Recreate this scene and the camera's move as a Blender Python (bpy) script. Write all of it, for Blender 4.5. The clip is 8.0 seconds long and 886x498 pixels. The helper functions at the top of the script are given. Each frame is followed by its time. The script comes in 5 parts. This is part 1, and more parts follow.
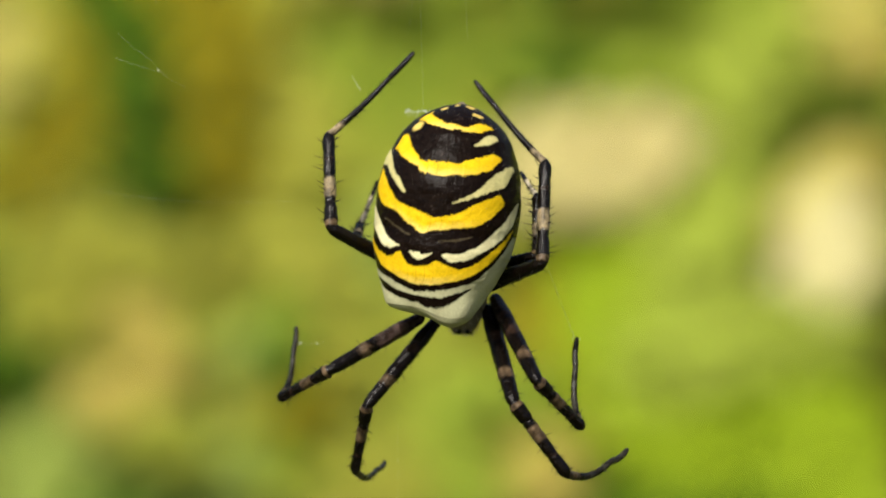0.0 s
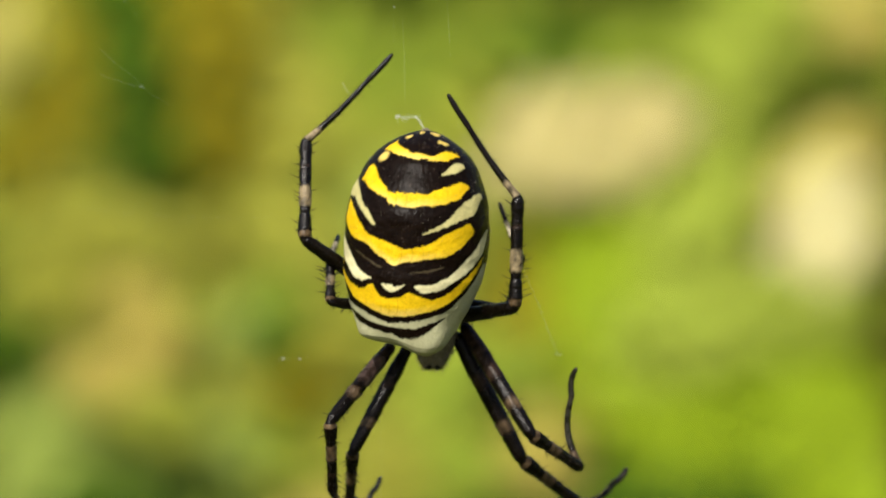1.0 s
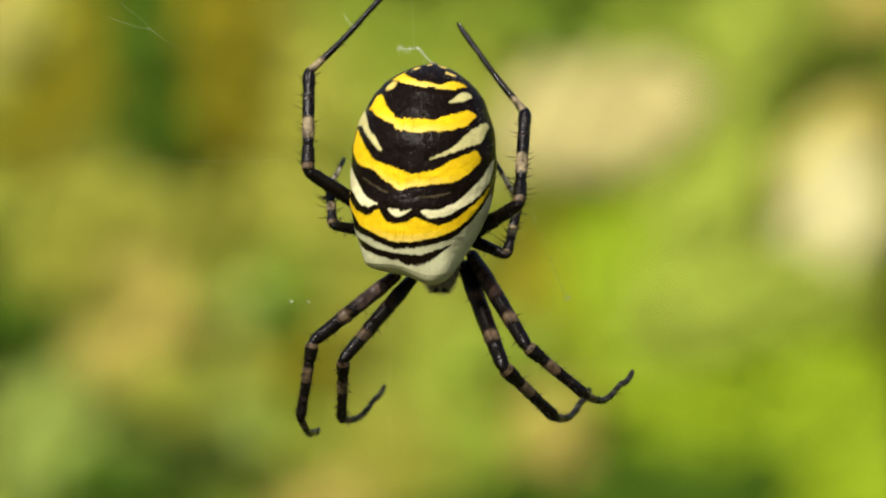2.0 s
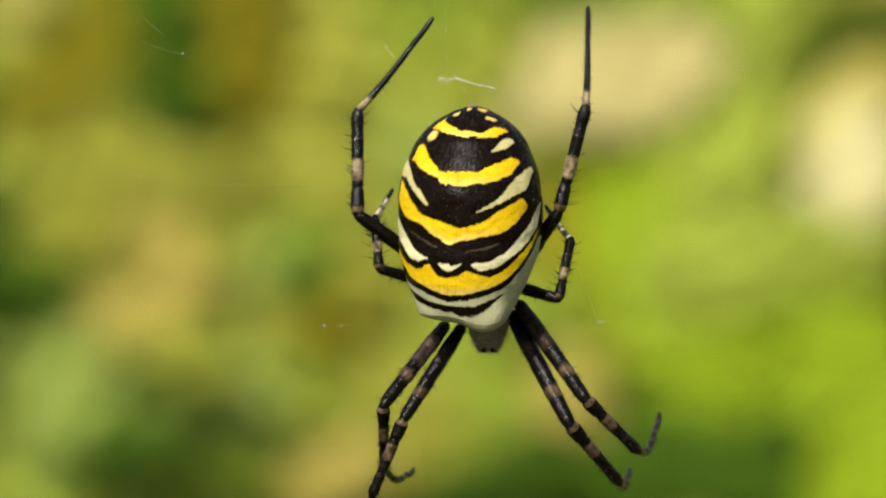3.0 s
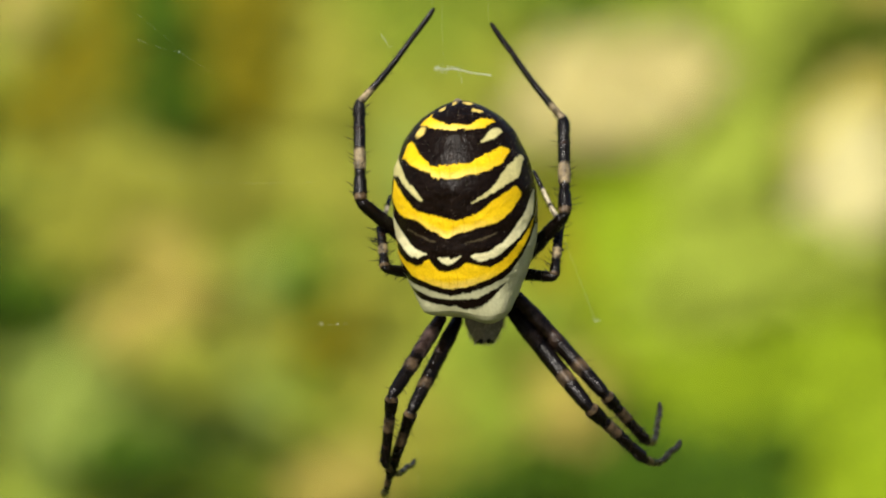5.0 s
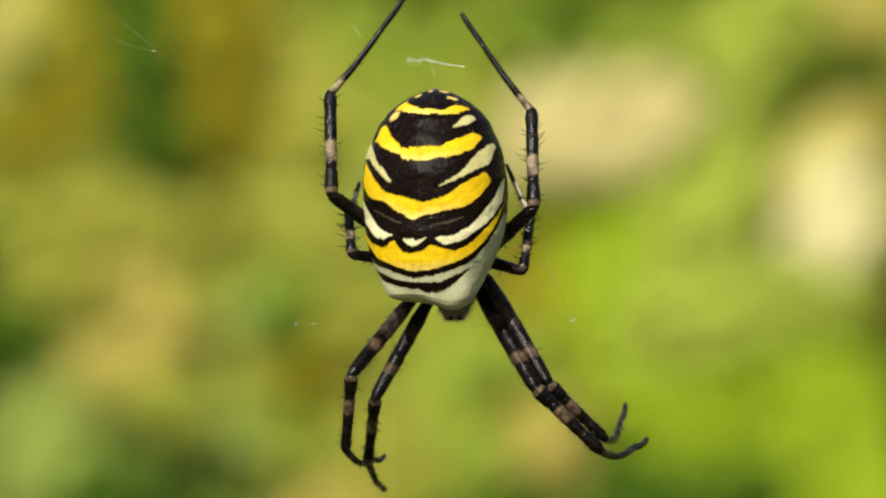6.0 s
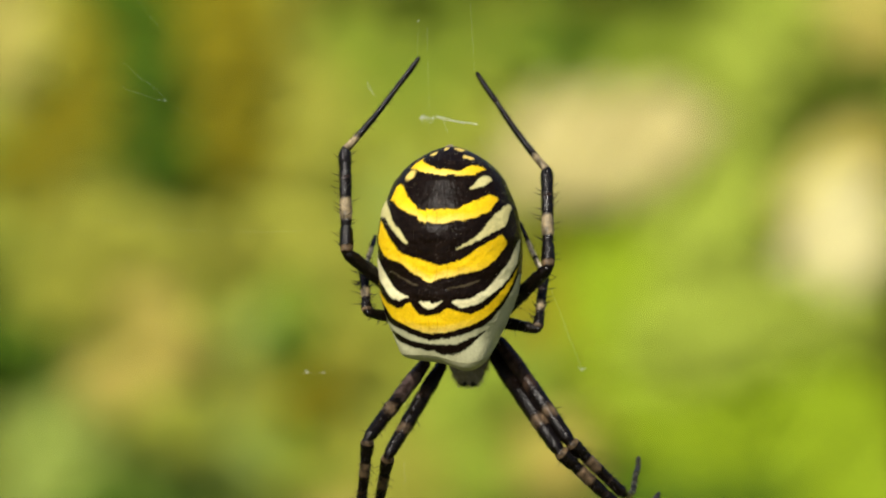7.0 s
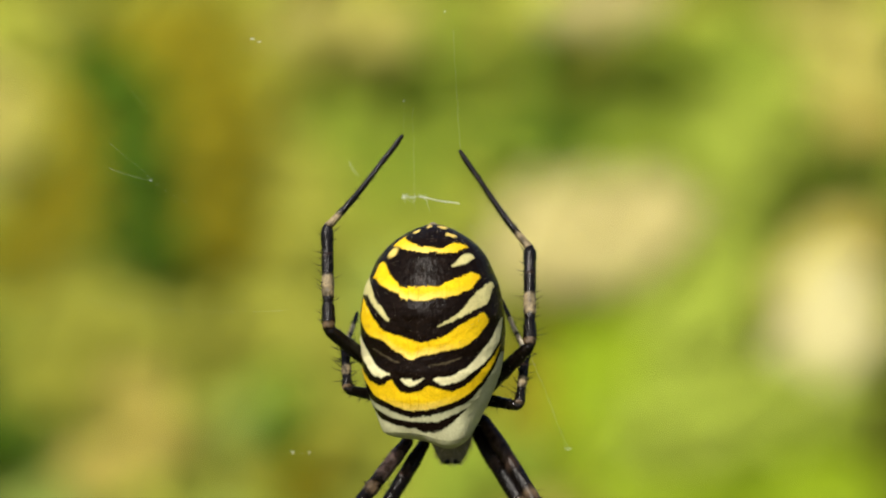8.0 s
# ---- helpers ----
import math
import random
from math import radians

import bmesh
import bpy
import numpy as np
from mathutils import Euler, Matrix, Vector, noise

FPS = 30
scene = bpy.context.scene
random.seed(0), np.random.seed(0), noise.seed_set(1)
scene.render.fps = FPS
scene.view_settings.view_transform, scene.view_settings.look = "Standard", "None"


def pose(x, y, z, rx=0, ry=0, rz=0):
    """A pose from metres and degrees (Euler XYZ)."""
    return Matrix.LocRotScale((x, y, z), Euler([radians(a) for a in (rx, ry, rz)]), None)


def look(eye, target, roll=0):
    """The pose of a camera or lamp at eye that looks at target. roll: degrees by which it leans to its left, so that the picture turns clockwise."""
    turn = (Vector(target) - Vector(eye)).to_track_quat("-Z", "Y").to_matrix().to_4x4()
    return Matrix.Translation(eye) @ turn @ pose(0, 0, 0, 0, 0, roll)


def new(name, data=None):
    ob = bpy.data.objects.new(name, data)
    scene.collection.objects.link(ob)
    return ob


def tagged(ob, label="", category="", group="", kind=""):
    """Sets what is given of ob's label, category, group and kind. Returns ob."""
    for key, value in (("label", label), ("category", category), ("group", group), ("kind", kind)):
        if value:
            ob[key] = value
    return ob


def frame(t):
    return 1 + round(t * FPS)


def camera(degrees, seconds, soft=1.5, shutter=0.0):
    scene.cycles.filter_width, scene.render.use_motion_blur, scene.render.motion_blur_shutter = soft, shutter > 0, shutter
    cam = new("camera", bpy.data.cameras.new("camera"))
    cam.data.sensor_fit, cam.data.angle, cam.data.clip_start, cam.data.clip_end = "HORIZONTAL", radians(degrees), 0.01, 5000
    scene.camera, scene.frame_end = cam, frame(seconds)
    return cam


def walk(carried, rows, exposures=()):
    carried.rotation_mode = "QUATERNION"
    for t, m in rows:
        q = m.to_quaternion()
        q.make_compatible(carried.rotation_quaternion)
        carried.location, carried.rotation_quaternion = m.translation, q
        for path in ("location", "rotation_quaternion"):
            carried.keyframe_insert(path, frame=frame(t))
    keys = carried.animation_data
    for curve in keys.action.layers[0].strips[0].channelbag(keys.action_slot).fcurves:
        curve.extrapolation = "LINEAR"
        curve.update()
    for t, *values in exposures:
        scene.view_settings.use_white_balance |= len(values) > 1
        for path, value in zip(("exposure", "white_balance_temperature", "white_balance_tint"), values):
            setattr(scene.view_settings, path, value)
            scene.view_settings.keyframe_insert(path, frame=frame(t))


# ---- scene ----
# ---- camera ----
cam = camera(12.0, 8.0, soft=1.9)
cam.data.dof.use_dof = True
cam.data.dof.focus_distance = 0.297
cam.data.dof.aperture_fstop = 26.0
EYE = (0.0, 0.0, 0.62)

# seconds, turn to the left, tilt (degrees)
walk(cam, [(t, pose(*EYE, 90 + tilt, 0, turn)) for t, turn, tilt in (
    (0.0, 0.000, -7.555), (0.3, -0.015, -7.693), (0.5, -0.031, -7.785), (0.8, -0.061, -7.831), (1.0, -0.061, -7.854), (1.2, -0.046, -7.892),
    (1.5, -0.023, -7.939), (1.7, 0.015, -8.015), (2.8, 0.277, -8.599), (3.0, 0.338, -8.691), (3.2, 0.399, -8.753), (3.5, 0.461, -8.814),
    (4.0, 0.499, -8.860), (4.3, 0.484, -8.845), (4.5, 0.461, -8.806), (4.7, 0.415, -8.707), (5.8, 0.077, -8.108), (6.0, 0.046, -8.046),
    (6.2, 0.008, -8.000), (6.5, 0.000, -8.000), (6.8, 0.092, -7.846), (7.0, 0.138, -7.770), (7.2, 0.108, -7.723), (7.5, 0.061, -7.685),
    (7.6, 0.046, -7.601), (7.7, 0.031, -7.194), (7.8, 0.008, -6.787), (7.9, -0.008, -6.648), (8.0, -0.015, -6.587),
)])

# ---- light ----
SUN_UP, SUN_SIDE = 50.0, 27.0      # degrees above the horizon; degrees to the left of straight behind the camera
world = bpy.data.worlds.new("sky")
scene.world = world
world.use_nodes = True
wn = world.node_tree
sky = wn.nodes.new("ShaderNodeTexSky")
sky.sky_type = "NISHITA"
sky.sun_disc = False
sky.sun_elevation = radians(SUN_UP)
sky.sun_rotation = radians(180 + SUN_SIDE)
sky.dust_density = 4.0
wn.links.new(sky.outputs[0], wn.nodes["Background"].inputs[0])
wn.nodes["Background"].inputs[1].default_value = 0.09

sun_data = bpy.data.lights.new("sun", "SUN")
sun_data.energy = 4.0
sun_data.angle = radians(0.55)
sun_data.color = (1.0, 0.95, 0.86)
sun = new("sun", sun_data)
to_sun = Vector((-math.sin(radians(SUN_SIDE)) * math.cos(radians(SUN_UP)),
                 -math.cos(radians(SUN_SIDE)) * math.cos(radians(SUN_UP)), math.sin(radians(SUN_UP))))
sun.matrix_world = look(to_sun * 5, (0, 0, 0))
scene.view_settings.exposure = 0.43


# ---- materials ----
def shader(name):
    m = bpy.data.materials.new(name)
    m.use_nodes = True
    return m, m.node_tree, m.node_tree.nodes["Principled BSDF"]


def node(tree, kind, **values):
    n = tree.nodes.new(kind)
    for key, value in values.items():
        n.inputs[key].default_value = value
    return n


def mixed(tree, fac, a, b, how="MIX"):
    n = tree.nodes.new("ShaderNodeMix")
    n.data_type = "RGBA"
    n.blend_type = how
    for socket, value in ((n.inputs[0], fac), (n.inputs[6], a), (n.inputs[7], b)):
        if isinstance(value, (int, float, tuple)):
            socket.default_value = value
        else:
            tree.links.new(value, socket)
    return n.outputs[2]


def ramp(tree, fac, lo, hi):
    n = tree.nodes.new("ShaderNodeMapRange")
    n.inputs[1].default_value, n.inputs[2].default_value = lo, hi
    tree.links.new(fac, n.inputs[0])
    return n.outputs[0]


def noise_of(tree, scale, detail=3.0, rough=0.55, along=1.0):
    pos = tree.nodes.new("ShaderNodeTexCoord")
    drawn = node(tree, "ShaderNodeMapping", Scale=(1, 1, along))
    n = node(tree, "ShaderNodeTexNoise", Scale=scale, Detail=detail, Roughness=rough)
    tree.links.new(pos.outputs["Object"], drawn.inputs["Vector"])
    tree.links.new(drawn.outputs[0], n.inputs["Vector"])
    return n.outputs["Fac"]


def bumped(tree, bsdf, height, strength, distance):
    n = node(tree, "ShaderNodeBump", Strength=strength, Distance=distance)
    tree.links.new(height, n.inputs["Height"])
    tree.links.new(n.outputs[0], bsdf.inputs["Normal"])


def skin(name, gloss_dark, gloss_pale, bump, bump_scale, shine, lumpy=1.6):
    """Body surface: the marking's own colour from the mesh, broken by fine grain."""
    m, tree, bsdf = shader(name)
    col = tree.nodes.new("ShaderNodeAttribute")
    col.attribute_name = "marking"
    grain = noise_of(tree, bump_scale, 4.0)
    blotch = noise_of(tree, 900.0, 3.0)
    a = mixed(tree, 1.0, col.outputs["Color"], mixed(tree, ramp(tree, grain, 0.3, 0.7), (0.84, 0.84, 0.84, 1), (1.1, 1.1, 1.1, 1)), "MULTIPLY")
    a = mixed(tree, 1.0, a, mixed(tree, ramp(tree, blotch, 0.35, 0.65), (0.9, 0.88, 0.85, 1), (1.06, 1.06, 1.04, 1)), "MULTIPLY")
    tree.links.new(a, bsdf.inputs["Base Color"])
    pale = tree.nodes.new("ShaderNodeRGBToBW")
    tree.links.new(col.outputs["Color"], pale.inputs[0])
    r = tree.nodes.new("ShaderNodeMapRange")
    r.inputs[1].default_value, r.inputs[2].default_value = 0.01, 0.3
    r.inputs[3].default_value, r.inputs[4].default_value = gloss_dark, gloss_pale
    tree.links.new(pale.outputs[0], r.inputs[0])
    tree.links.new(r.outputs[0], bsdf.inputs["Roughness"])
    bsdf.inputs["Specular IOR Level"].default_value = shine
    lumps = noise_of(tree, 2300.0, 3.0, 0.6, 0.35)
    both = node(tree, "ShaderNodeMath")
    both.operation = "MULTIPLY_ADD"
    both.inputs[1].default_value = lumpy
    tree.links.new(lumps, both.inputs[0])
    tree.links.new(grain, both.inputs[2])
    bumped(tree, bsdf, both.outputs[0], bump, 0.00012)
    return m


def plain(name, colour, rough=0.6, scale=60.0, spread=0.35, through_light=0.0, gloss=0.3):
    """A coloured surface varied by noise and from piece to piece; leaves let some light through."""
    m, tree, bsdf = shader(name)
    geo = tree.nodes.new("ShaderNodeNewGeometry")
    dark = tuple(c * (1 - spread) for c in colour) + (1,)
    light = tuple(min(1, c * (1 + spread)) for c in colour) + (1,)
    a = mixed(tree, geo.outputs["Random Per Island"], dark, light)
    a = mixed(tree, 1.0, a, mixed(tree, ramp(tree, noise_of(tree, scale), 0.3, 0.7), (0.8, 0.8, 0.8, 1), (1.15, 1.15, 1.15, 1)), "MULTIPLY")
    tree.links.new(a, bsdf.inputs["Base Color"])
    bsdf.inputs["Roughness"].default_value = rough
    bsdf.inputs["Specular IOR Level"].default_value = gloss
    bumped(tree, bsdf, noise_of(tree, scale * 4), 0.3, 0.002)
    if through_light:
        t = tree.nodes.new("ShaderNodeBsdfTranslucent")
        tree.links.new(a, t.inputs[0])
        mix = node(tree, "ShaderNodeMixShader", Fac=through_light)
        tree.links.new(bsdf.outputs[0], mix.inputs[1])
        tree.links.new(t.outputs[0], mix.inputs[2])
        tree.links.new(mix.outputs[0], tree.nodes["Material Output"].inputs[0])
    return m


ABDOMEN = skin("banded_cuticle", 0.2, 0.5, 0.3, 9000.0, 0.06, 1.5)
LEG = skin("leg_cuticle", 0.2, 0.6, 0.6, 5500.0, 0.22)
HAIRY_LEG = skin("haired_leg_cuticle", 0.26, 0.6, 0.55, 4500.0, 0.17)
HAIRY = plain("silver_haired_cuticle", (0.15, 0.125, 0.08), 0.8, 2500.0, 0.3)
BRISTLE = plain("bristle", (0.012, 0.009, 0.008), 0.5, 3000.0, 0.2, 0.0, 0.12)
DOWN = plain("pale_down", (0.3, 0.27, 0.2), 0.5, 2500.0, 0.3)
SILK = plain("silk", (0.85, 0.86, 0.82), 0.35, 2000.0, 0.1, 0.3, 0.6)
STEM = plain("green_stem", (0.1, 0.17, 0.03), 0.6, 80.0, 0.3)
SOIL = plain("meadow_soil", (0.085, 0.09, 0.03), 0.95, 9.0, 0.3)
GRASS = plain("grass_blades", (0.13, 0.19, 0.025), 0.55, 30.0, 0.45, 0.3)
LEAF = {key: plain(name, colour, 0.65, 70.0, spread, 0.3, 0.06) for key, name, colour, spread in (
    ("lime", "lime_leaf", (0.26, 0.36, 0.015), 0.15),
    ("pale", "light_green_leaf", (0.35, 0.43, 0.055), 0.2),
    ("sage", "sage_green_leaf", (0.32, 0.4, 0.08), 0.2),
    ("green", "fresh_green_leaf", (0.27, 0.355, 0.036), 0.25),
    # dark and deep also carry the shade of foliage gaps in the leaf colour
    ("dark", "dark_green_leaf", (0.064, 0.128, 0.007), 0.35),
    ("deep", "gap_shade_leaf", (0.026, 0.06, 0.004), 0.35),
    ("olive", "olive_leaf", (0.29, 0.295, 0.037), 0.3),
    ("ochre", "ochre_leaf", (0.27, 0.235, 0.012), 0.3),
    ("straw", "straw_yellow_leaf", (0.42, 0.43, 0.062), 0.25),
    ("mid", "yellow_green_leaf", (0.365, 0.4, 0.05), 0.3))}
PETAL = {key: plain(name, colour, 0.7, 70.0, spread, 0.3, 0.06) for key, name, colour, spread in (
    ("cream", "cream_petal", (0.74, 0.69, 0.35), 0.12),
    ("buff", "buff_petal", (0.68, 0.61, 0.26), 0.2),
    ("yellow", "yellow_petal", (0.6, 0.55, 0.14), 0.25),
    ("tan", "withered_petal", (0.52, 0.44, 0.1), 0.25))}


# ---- mesh helpers ----
def mesh_of(name, verts, faces, material, smooth=True):
    me = bpy.data.meshes.new(name)
    me.from_pydata([tuple(v) for v in verts], [], faces)
    me.materials.append(material)
    if smooth:
        me.polygons.foreach_set("use_smooth", [True] * len(me.polygons))
    me.update()
    return me


def part(name, me, parent, label=""):
    ob = new(name, me)
    ob.parent = parent
    return tagged(ob, label)


def coloured(me, colours):
    att = me.color_attributes.new("marking", "FLOAT_COLOR", "POINT")
    flat = np.ones((len(me.vertices), 4), dtype=np.float32)
    flat[:, :3] = colours
    att.data.foreach_set("color", flat.ravel())


def grid_faces(rings, sides):
    return [(i * sides + j, i * sides + (j + 1) % sides, (i + 1) * sides + (j + 1) % sides, (i + 1) * sides + j)
            for i in range(rings - 1) for j in range(sides)]


def tube(points, radii, sides=8):
    """Vertices and faces of a tube along points, closed at both ends."""
    points = [Vector(p) for p in points]
    verts = []
    side = None
    for i, p in enumerate(points):
        d = (points[min(i + 1, len(points) - 1)] - points[max(i - 1, 0)]).normalized()
        if side is None:
            side = d.orthogonal().normalized()
        side = (side - d * side.dot(d)).normalized()
        up = d.cross(side)
        for k in range(sides):
            w = 2 * math.pi * k / sides
            verts.append(p + (side * math.cos(w) + up * math.sin(w)) * radii[i])
    faces = grid_faces(len(points), sides)
    faces.append(tuple(reversed(range(sides))))
    faces.append(tuple(range((len(points) - 1) * sides, len(points) * sides)))
    return verts, faces


MM = 0.001
YELLOW, CREAM, WHITE = (0.7, 0.465, 0.007), (0.68, 0.64, 0.37), (0.45, 0.445, 0.27)
BLACK, THREADY = (0.006, 0.0034, 0.0022), (0.2, 0.16, 0.09)
DULL = (0.5, 0.46, 0.2)

# ---- the spider: abdomen ----
# height and half width of the abdomen's outline, from the front end to the spinnerets (mm)
OUTLINE = [(-7.36, 0.0), (-7.3, 1.2), (-7.2, 2.1), (-7.05, 2.7), (-6.85, 3.05), (-6.5, 3.32), (-6.03, 3.62), (-4.63, 4.26), (-2.61, 4.95), (-0.6, 5.17),
           (1.41, 5.2), (3.42, 4.84), (5.43, 3.98), (6.23, 3.38), (6.84, 2.66), (7.32, 1.9), (7.64, 1.26), (7.86, 0.6), (7.96, 0.0)]
# markings: kind, then angle from the dorsal midline (degrees), upper and lower edge (mm)
MARKINGS = [
    ("Y", [(-48, 6.97, 6.31), (-44, 6.7, 6.31), (-43, 7.16, 6.31), (-34, 6.99, 6.31), (-24, 6.8, 6.11), (-17, 6.64, 5.99), (-14, 6.57, 5.96), (-13, 6.55, 5.95), (-8, 6.49, 5.91), (-0, 6.39, 5.88), (2, 6.39, 5.87), (11, 6.35, 5.83), (21, 6.24, 5.79), (27, 6.29, 5.79), (29, 6.32, 5.8), (34, 6.44, 5.83), (39, 6.56, 5.88), (43, 6.6, 5.92), (52, 6.67, 6.08), (57, 6.51, 6.23), (60, 6.41, 6.23), (61, 6.6, 6.23)]),
    ("D", [(33, 4.91, 4.79), (34, 4.94, 4.79), (38, 5.21, 4.83), (39, 5.28, 4.85), (43, 5.46, 4.94), (46, 5.58, 5.0), (49, 5.65, 5.06), (54, 5.75, 5.19), (56, 5.75, 5.24), (60, 5.75, 5.42), (62, 5.6, 5.43)]),
    ("Y", [(-54, 4.71, 4.02), (-52, 5.16, 4.02), (-47, 5.28, 4.02), (-46, 5.3, 3.99), (-39, 5.11, 3.62), (-36, 5.0, 3.52), (-33, 4.77, 3.43), (-28, 4.39, 3.26), (-27, 4.32, 3.23), (-23, 4.06, 3.09), (-21, 3.93, 3.04), (-19, 3.83, 2.99), (-14, 3.62, 2.81), (-13, 3.61, 2.77), (-7, 3.54, 2.54), (2, 3.46, 2.37), (11, 3.46, 2.41), (18, 3.42, 2.53), (19, 3.44, 2.54), (25, 3.75, 2.61), (26, 3.8, 2.63), (33, 4.04, 2.75), (35, 4.1, 2.81), (41, 4.26, 2.99), (44, 4.34, 3.1), (48, 4.42, 3.25), (53, 4.53, 3.55), (54, 4.54, 3.62), (58, 4.47, 3.88), (61, 4.36, 4.06), (62, 4.32, 4.06)]),
    ("D", [(-74, 3.84, 2.9), (-69, 4.2, 2.9), (-55, 3.64, 2.86), (-49, 3.35, 2.46), (-47, 3.14, 2.33), (-42, 2.66, 2.1), (-39, 2.4, 1.91), (-37, 2.25, 1.78), (-32, 2.01, 1.45), (-31, 1.93, 1.38), (-27, 1.59, 1.11), (-22, 1.13, 0.93)]),
    ("D", [(18, 0.66, 0.57), (24, 0.95, 0.72), (29, 1.17, 0.89), (34, 1.5, 1.1), (39, 1.81, 1.35), (44, 2.28, 1.54), (45, 2.37, 1.57), (49, 2.69, 1.71), (52, 2.92, 1.81), (56, 3.14, 1.94), (59, 3.3, 2.01), (63, 3.41, 2.12), (67, 3.53, 2.43), (68, 3.56, 2.5), (75, 3.78, 3.25), (77, 3.75, 3.42), (80, 3.7, 3.42)]),
    ("Y", [(-68, 2.01, 0.93), (-65, 2.83, 0.93), (-63, 2.72, 0.9), (-57, 2.39, 0.51), (-54, 2.23, 0.34), (-51, 2.02, 0.18), (-45, 1.59, -0.08), (-39, 1.06, -0.19), (-38, 0.98, -0.21), (-32, 0.55, -0.32), (-26, 0.22, -0.59), (-18, -0.03, -1.08), (-17, -0.05, -1.14), (-10, -0.24, -1.51), (-2, -0.44, -1.8), (4, -0.52, -1.57), (11, -0.48, -1.4), (15, -0.33, -1.33), (22, -0.2, -1.21), (29, 0.2, -1.05), (36, 0.68, -0.93), (43, 0.98, -0.71), (44, 1.03, -0.66), (49, 1.29, -0.32), (55, 1.53, 0.08), (59, 1.53, 0.44), (60, 1.5, 0.53), (64, 1.09, 0.88)]),
    ("T", [(-41, -0.88, -0.97), (-27, -1.43, -1.56), (-19, -1.79, -1.91), (-18, -1.82, -1.94), (-13, -1.96, -2.05)]),
    ("T", [(11, -2.17, -2.21), (20, -2.05, -2.17), (29, -1.82, -1.98), (38, -1.57, -1.65)]),
    ("C", [(-76, 0.2, -1.11), (-75, 0.19, -1.16), (-66, -0.18, -1.62), (-61, -0.39, -1.83), (-56, -0.76, -2.05), (-53, -0.99, -2.25), (-49, -1.31, -2.5), (-47, -1.48, -2.62), (-42, -1.89, -2.9), (-40, -2.06, -2.93), (-34, -2.37, -3.01), (-32, -2.46, -2.96), (-28, -2.54, -2.87), (-27, -2.57, -2.84), (-23, -2.65, -2.73)]),
    ("C", [(-13, -3.1, -3.16), (-11, -3.1, -3.37), (-10, -3.1, -3.45), (-6, -3.13, -3.66), (-5, -3.14, -3.65), (-1, -3.14, -3.6), (3, -3.1, -3.34), (8, -3.02, -3.06)]),
    ("C", [(16, -3.1, -3.14), (19, -3.02, -3.38), (25, -2.98, -3.53), (26, -2.96, -3.54), (30, -2.9, -3.5), (31, -2.86, -3.49), (37, -2.62, -3.33), (38, -2.58, -3.31), (45, -2.24, -2.98), (46, -2.15, -2.93), (53, -1.54, -2.45), (54, -1.44, -2.39), (59, -0.96, -2.11), (61, -0.79, -2.0), (66, -0.38, -1.59), (67, -0.28, -1.51), (74, 0.43, -0.97), (75, 0.52, -0.89), (82, 1.1, -0.21), (87, 1.32, 0.57)]),
    ("Y", [(-77, -1.21, -3.62), (-72, -2.21, -2.72), (-52, -3.24, -4.22), (-39, -3.57, -4.58), (-32, -3.47, -4.79), (-29, -3.35, -4.87), (-22, -3.1, -5.05), (-19, -3.56, -5.12), (-14, -4.03, -5.23), (-6, -4.17, -5.35), (3, -4.0, -5.31), (9, -3.71, -5.27), (13, -3.53, -5.23), (18, -3.74, -5.14), (34, -4.02, -4.81), (42, -3.74, -4.59), (50, -3.34, -4.25), (57, -2.72, -3.81), (63, -2.23, -3.31), (70, -1.74, -2.53), (78, -0.99, -1.51), (83, -0.68, -0.8)]),
    ("W", [(-77, -4.14, -9.5), (-76, -3.2, -9.5), (-75, -4.34, -9.5), (-51, -4.9, -9.5), (-42, -5.06, -9.5), (-31, -5.34, -9.5), (-21, -5.63, -9.5), (-8, -5.83, -9.5), (2, -5.79, -9.5), (14, -5.67, -9.5), (27, -5.46, -9.5), (39, -5.14, -9.5), (48, -4.91, -9.5), (57, -4.47, -9.5), (63, -3.9, -9.5), (68, -3.42, -9.5), (73, -2.76, -9.5), (80, -1.91, -9.5), (87, -1.17, -9.5)]),
    ("K", [(-78, -5.03, -5.19), (-68, -5.03, -5.49), (-53, -5.33, -5.96), (-46, -5.47, -6.08), (-35, -5.76, -6.27), (-31, -5.87, -6.32), (-12, -6.05, -6.52), (-9, -6.07, -6.54), (6, -6.11, -6.68), (7, -6.11, -6.67), (24, -6.03, -6.52), (40, -5.63, -6.07), (41, -5.6, -6.04), (52, -5.2, -5.4), (53, -5.16, -5.35), (55, -5.11, -5.21)]),
]
KINDS = {"Y": YELLOW, "C": CREAM, "W": WHITE, "K": BLACK, "T": THREADY, "D": DULL}
# small oval spots by the spinnerets: angle, height, half width in angle, half height
SPOTS = [(-28, 7.36, 9, 0.17), (47, 7.08, 13, 0.17), (-6, 7.78, 14, 0.12), (48, 7.68, 24, 0.13), (-37, 5.83, 9, 0.46)]


def smooth_outline(z):
    zs, hs = zip(*OUTLINE)
    return float(np.interp(z, zs, hs))


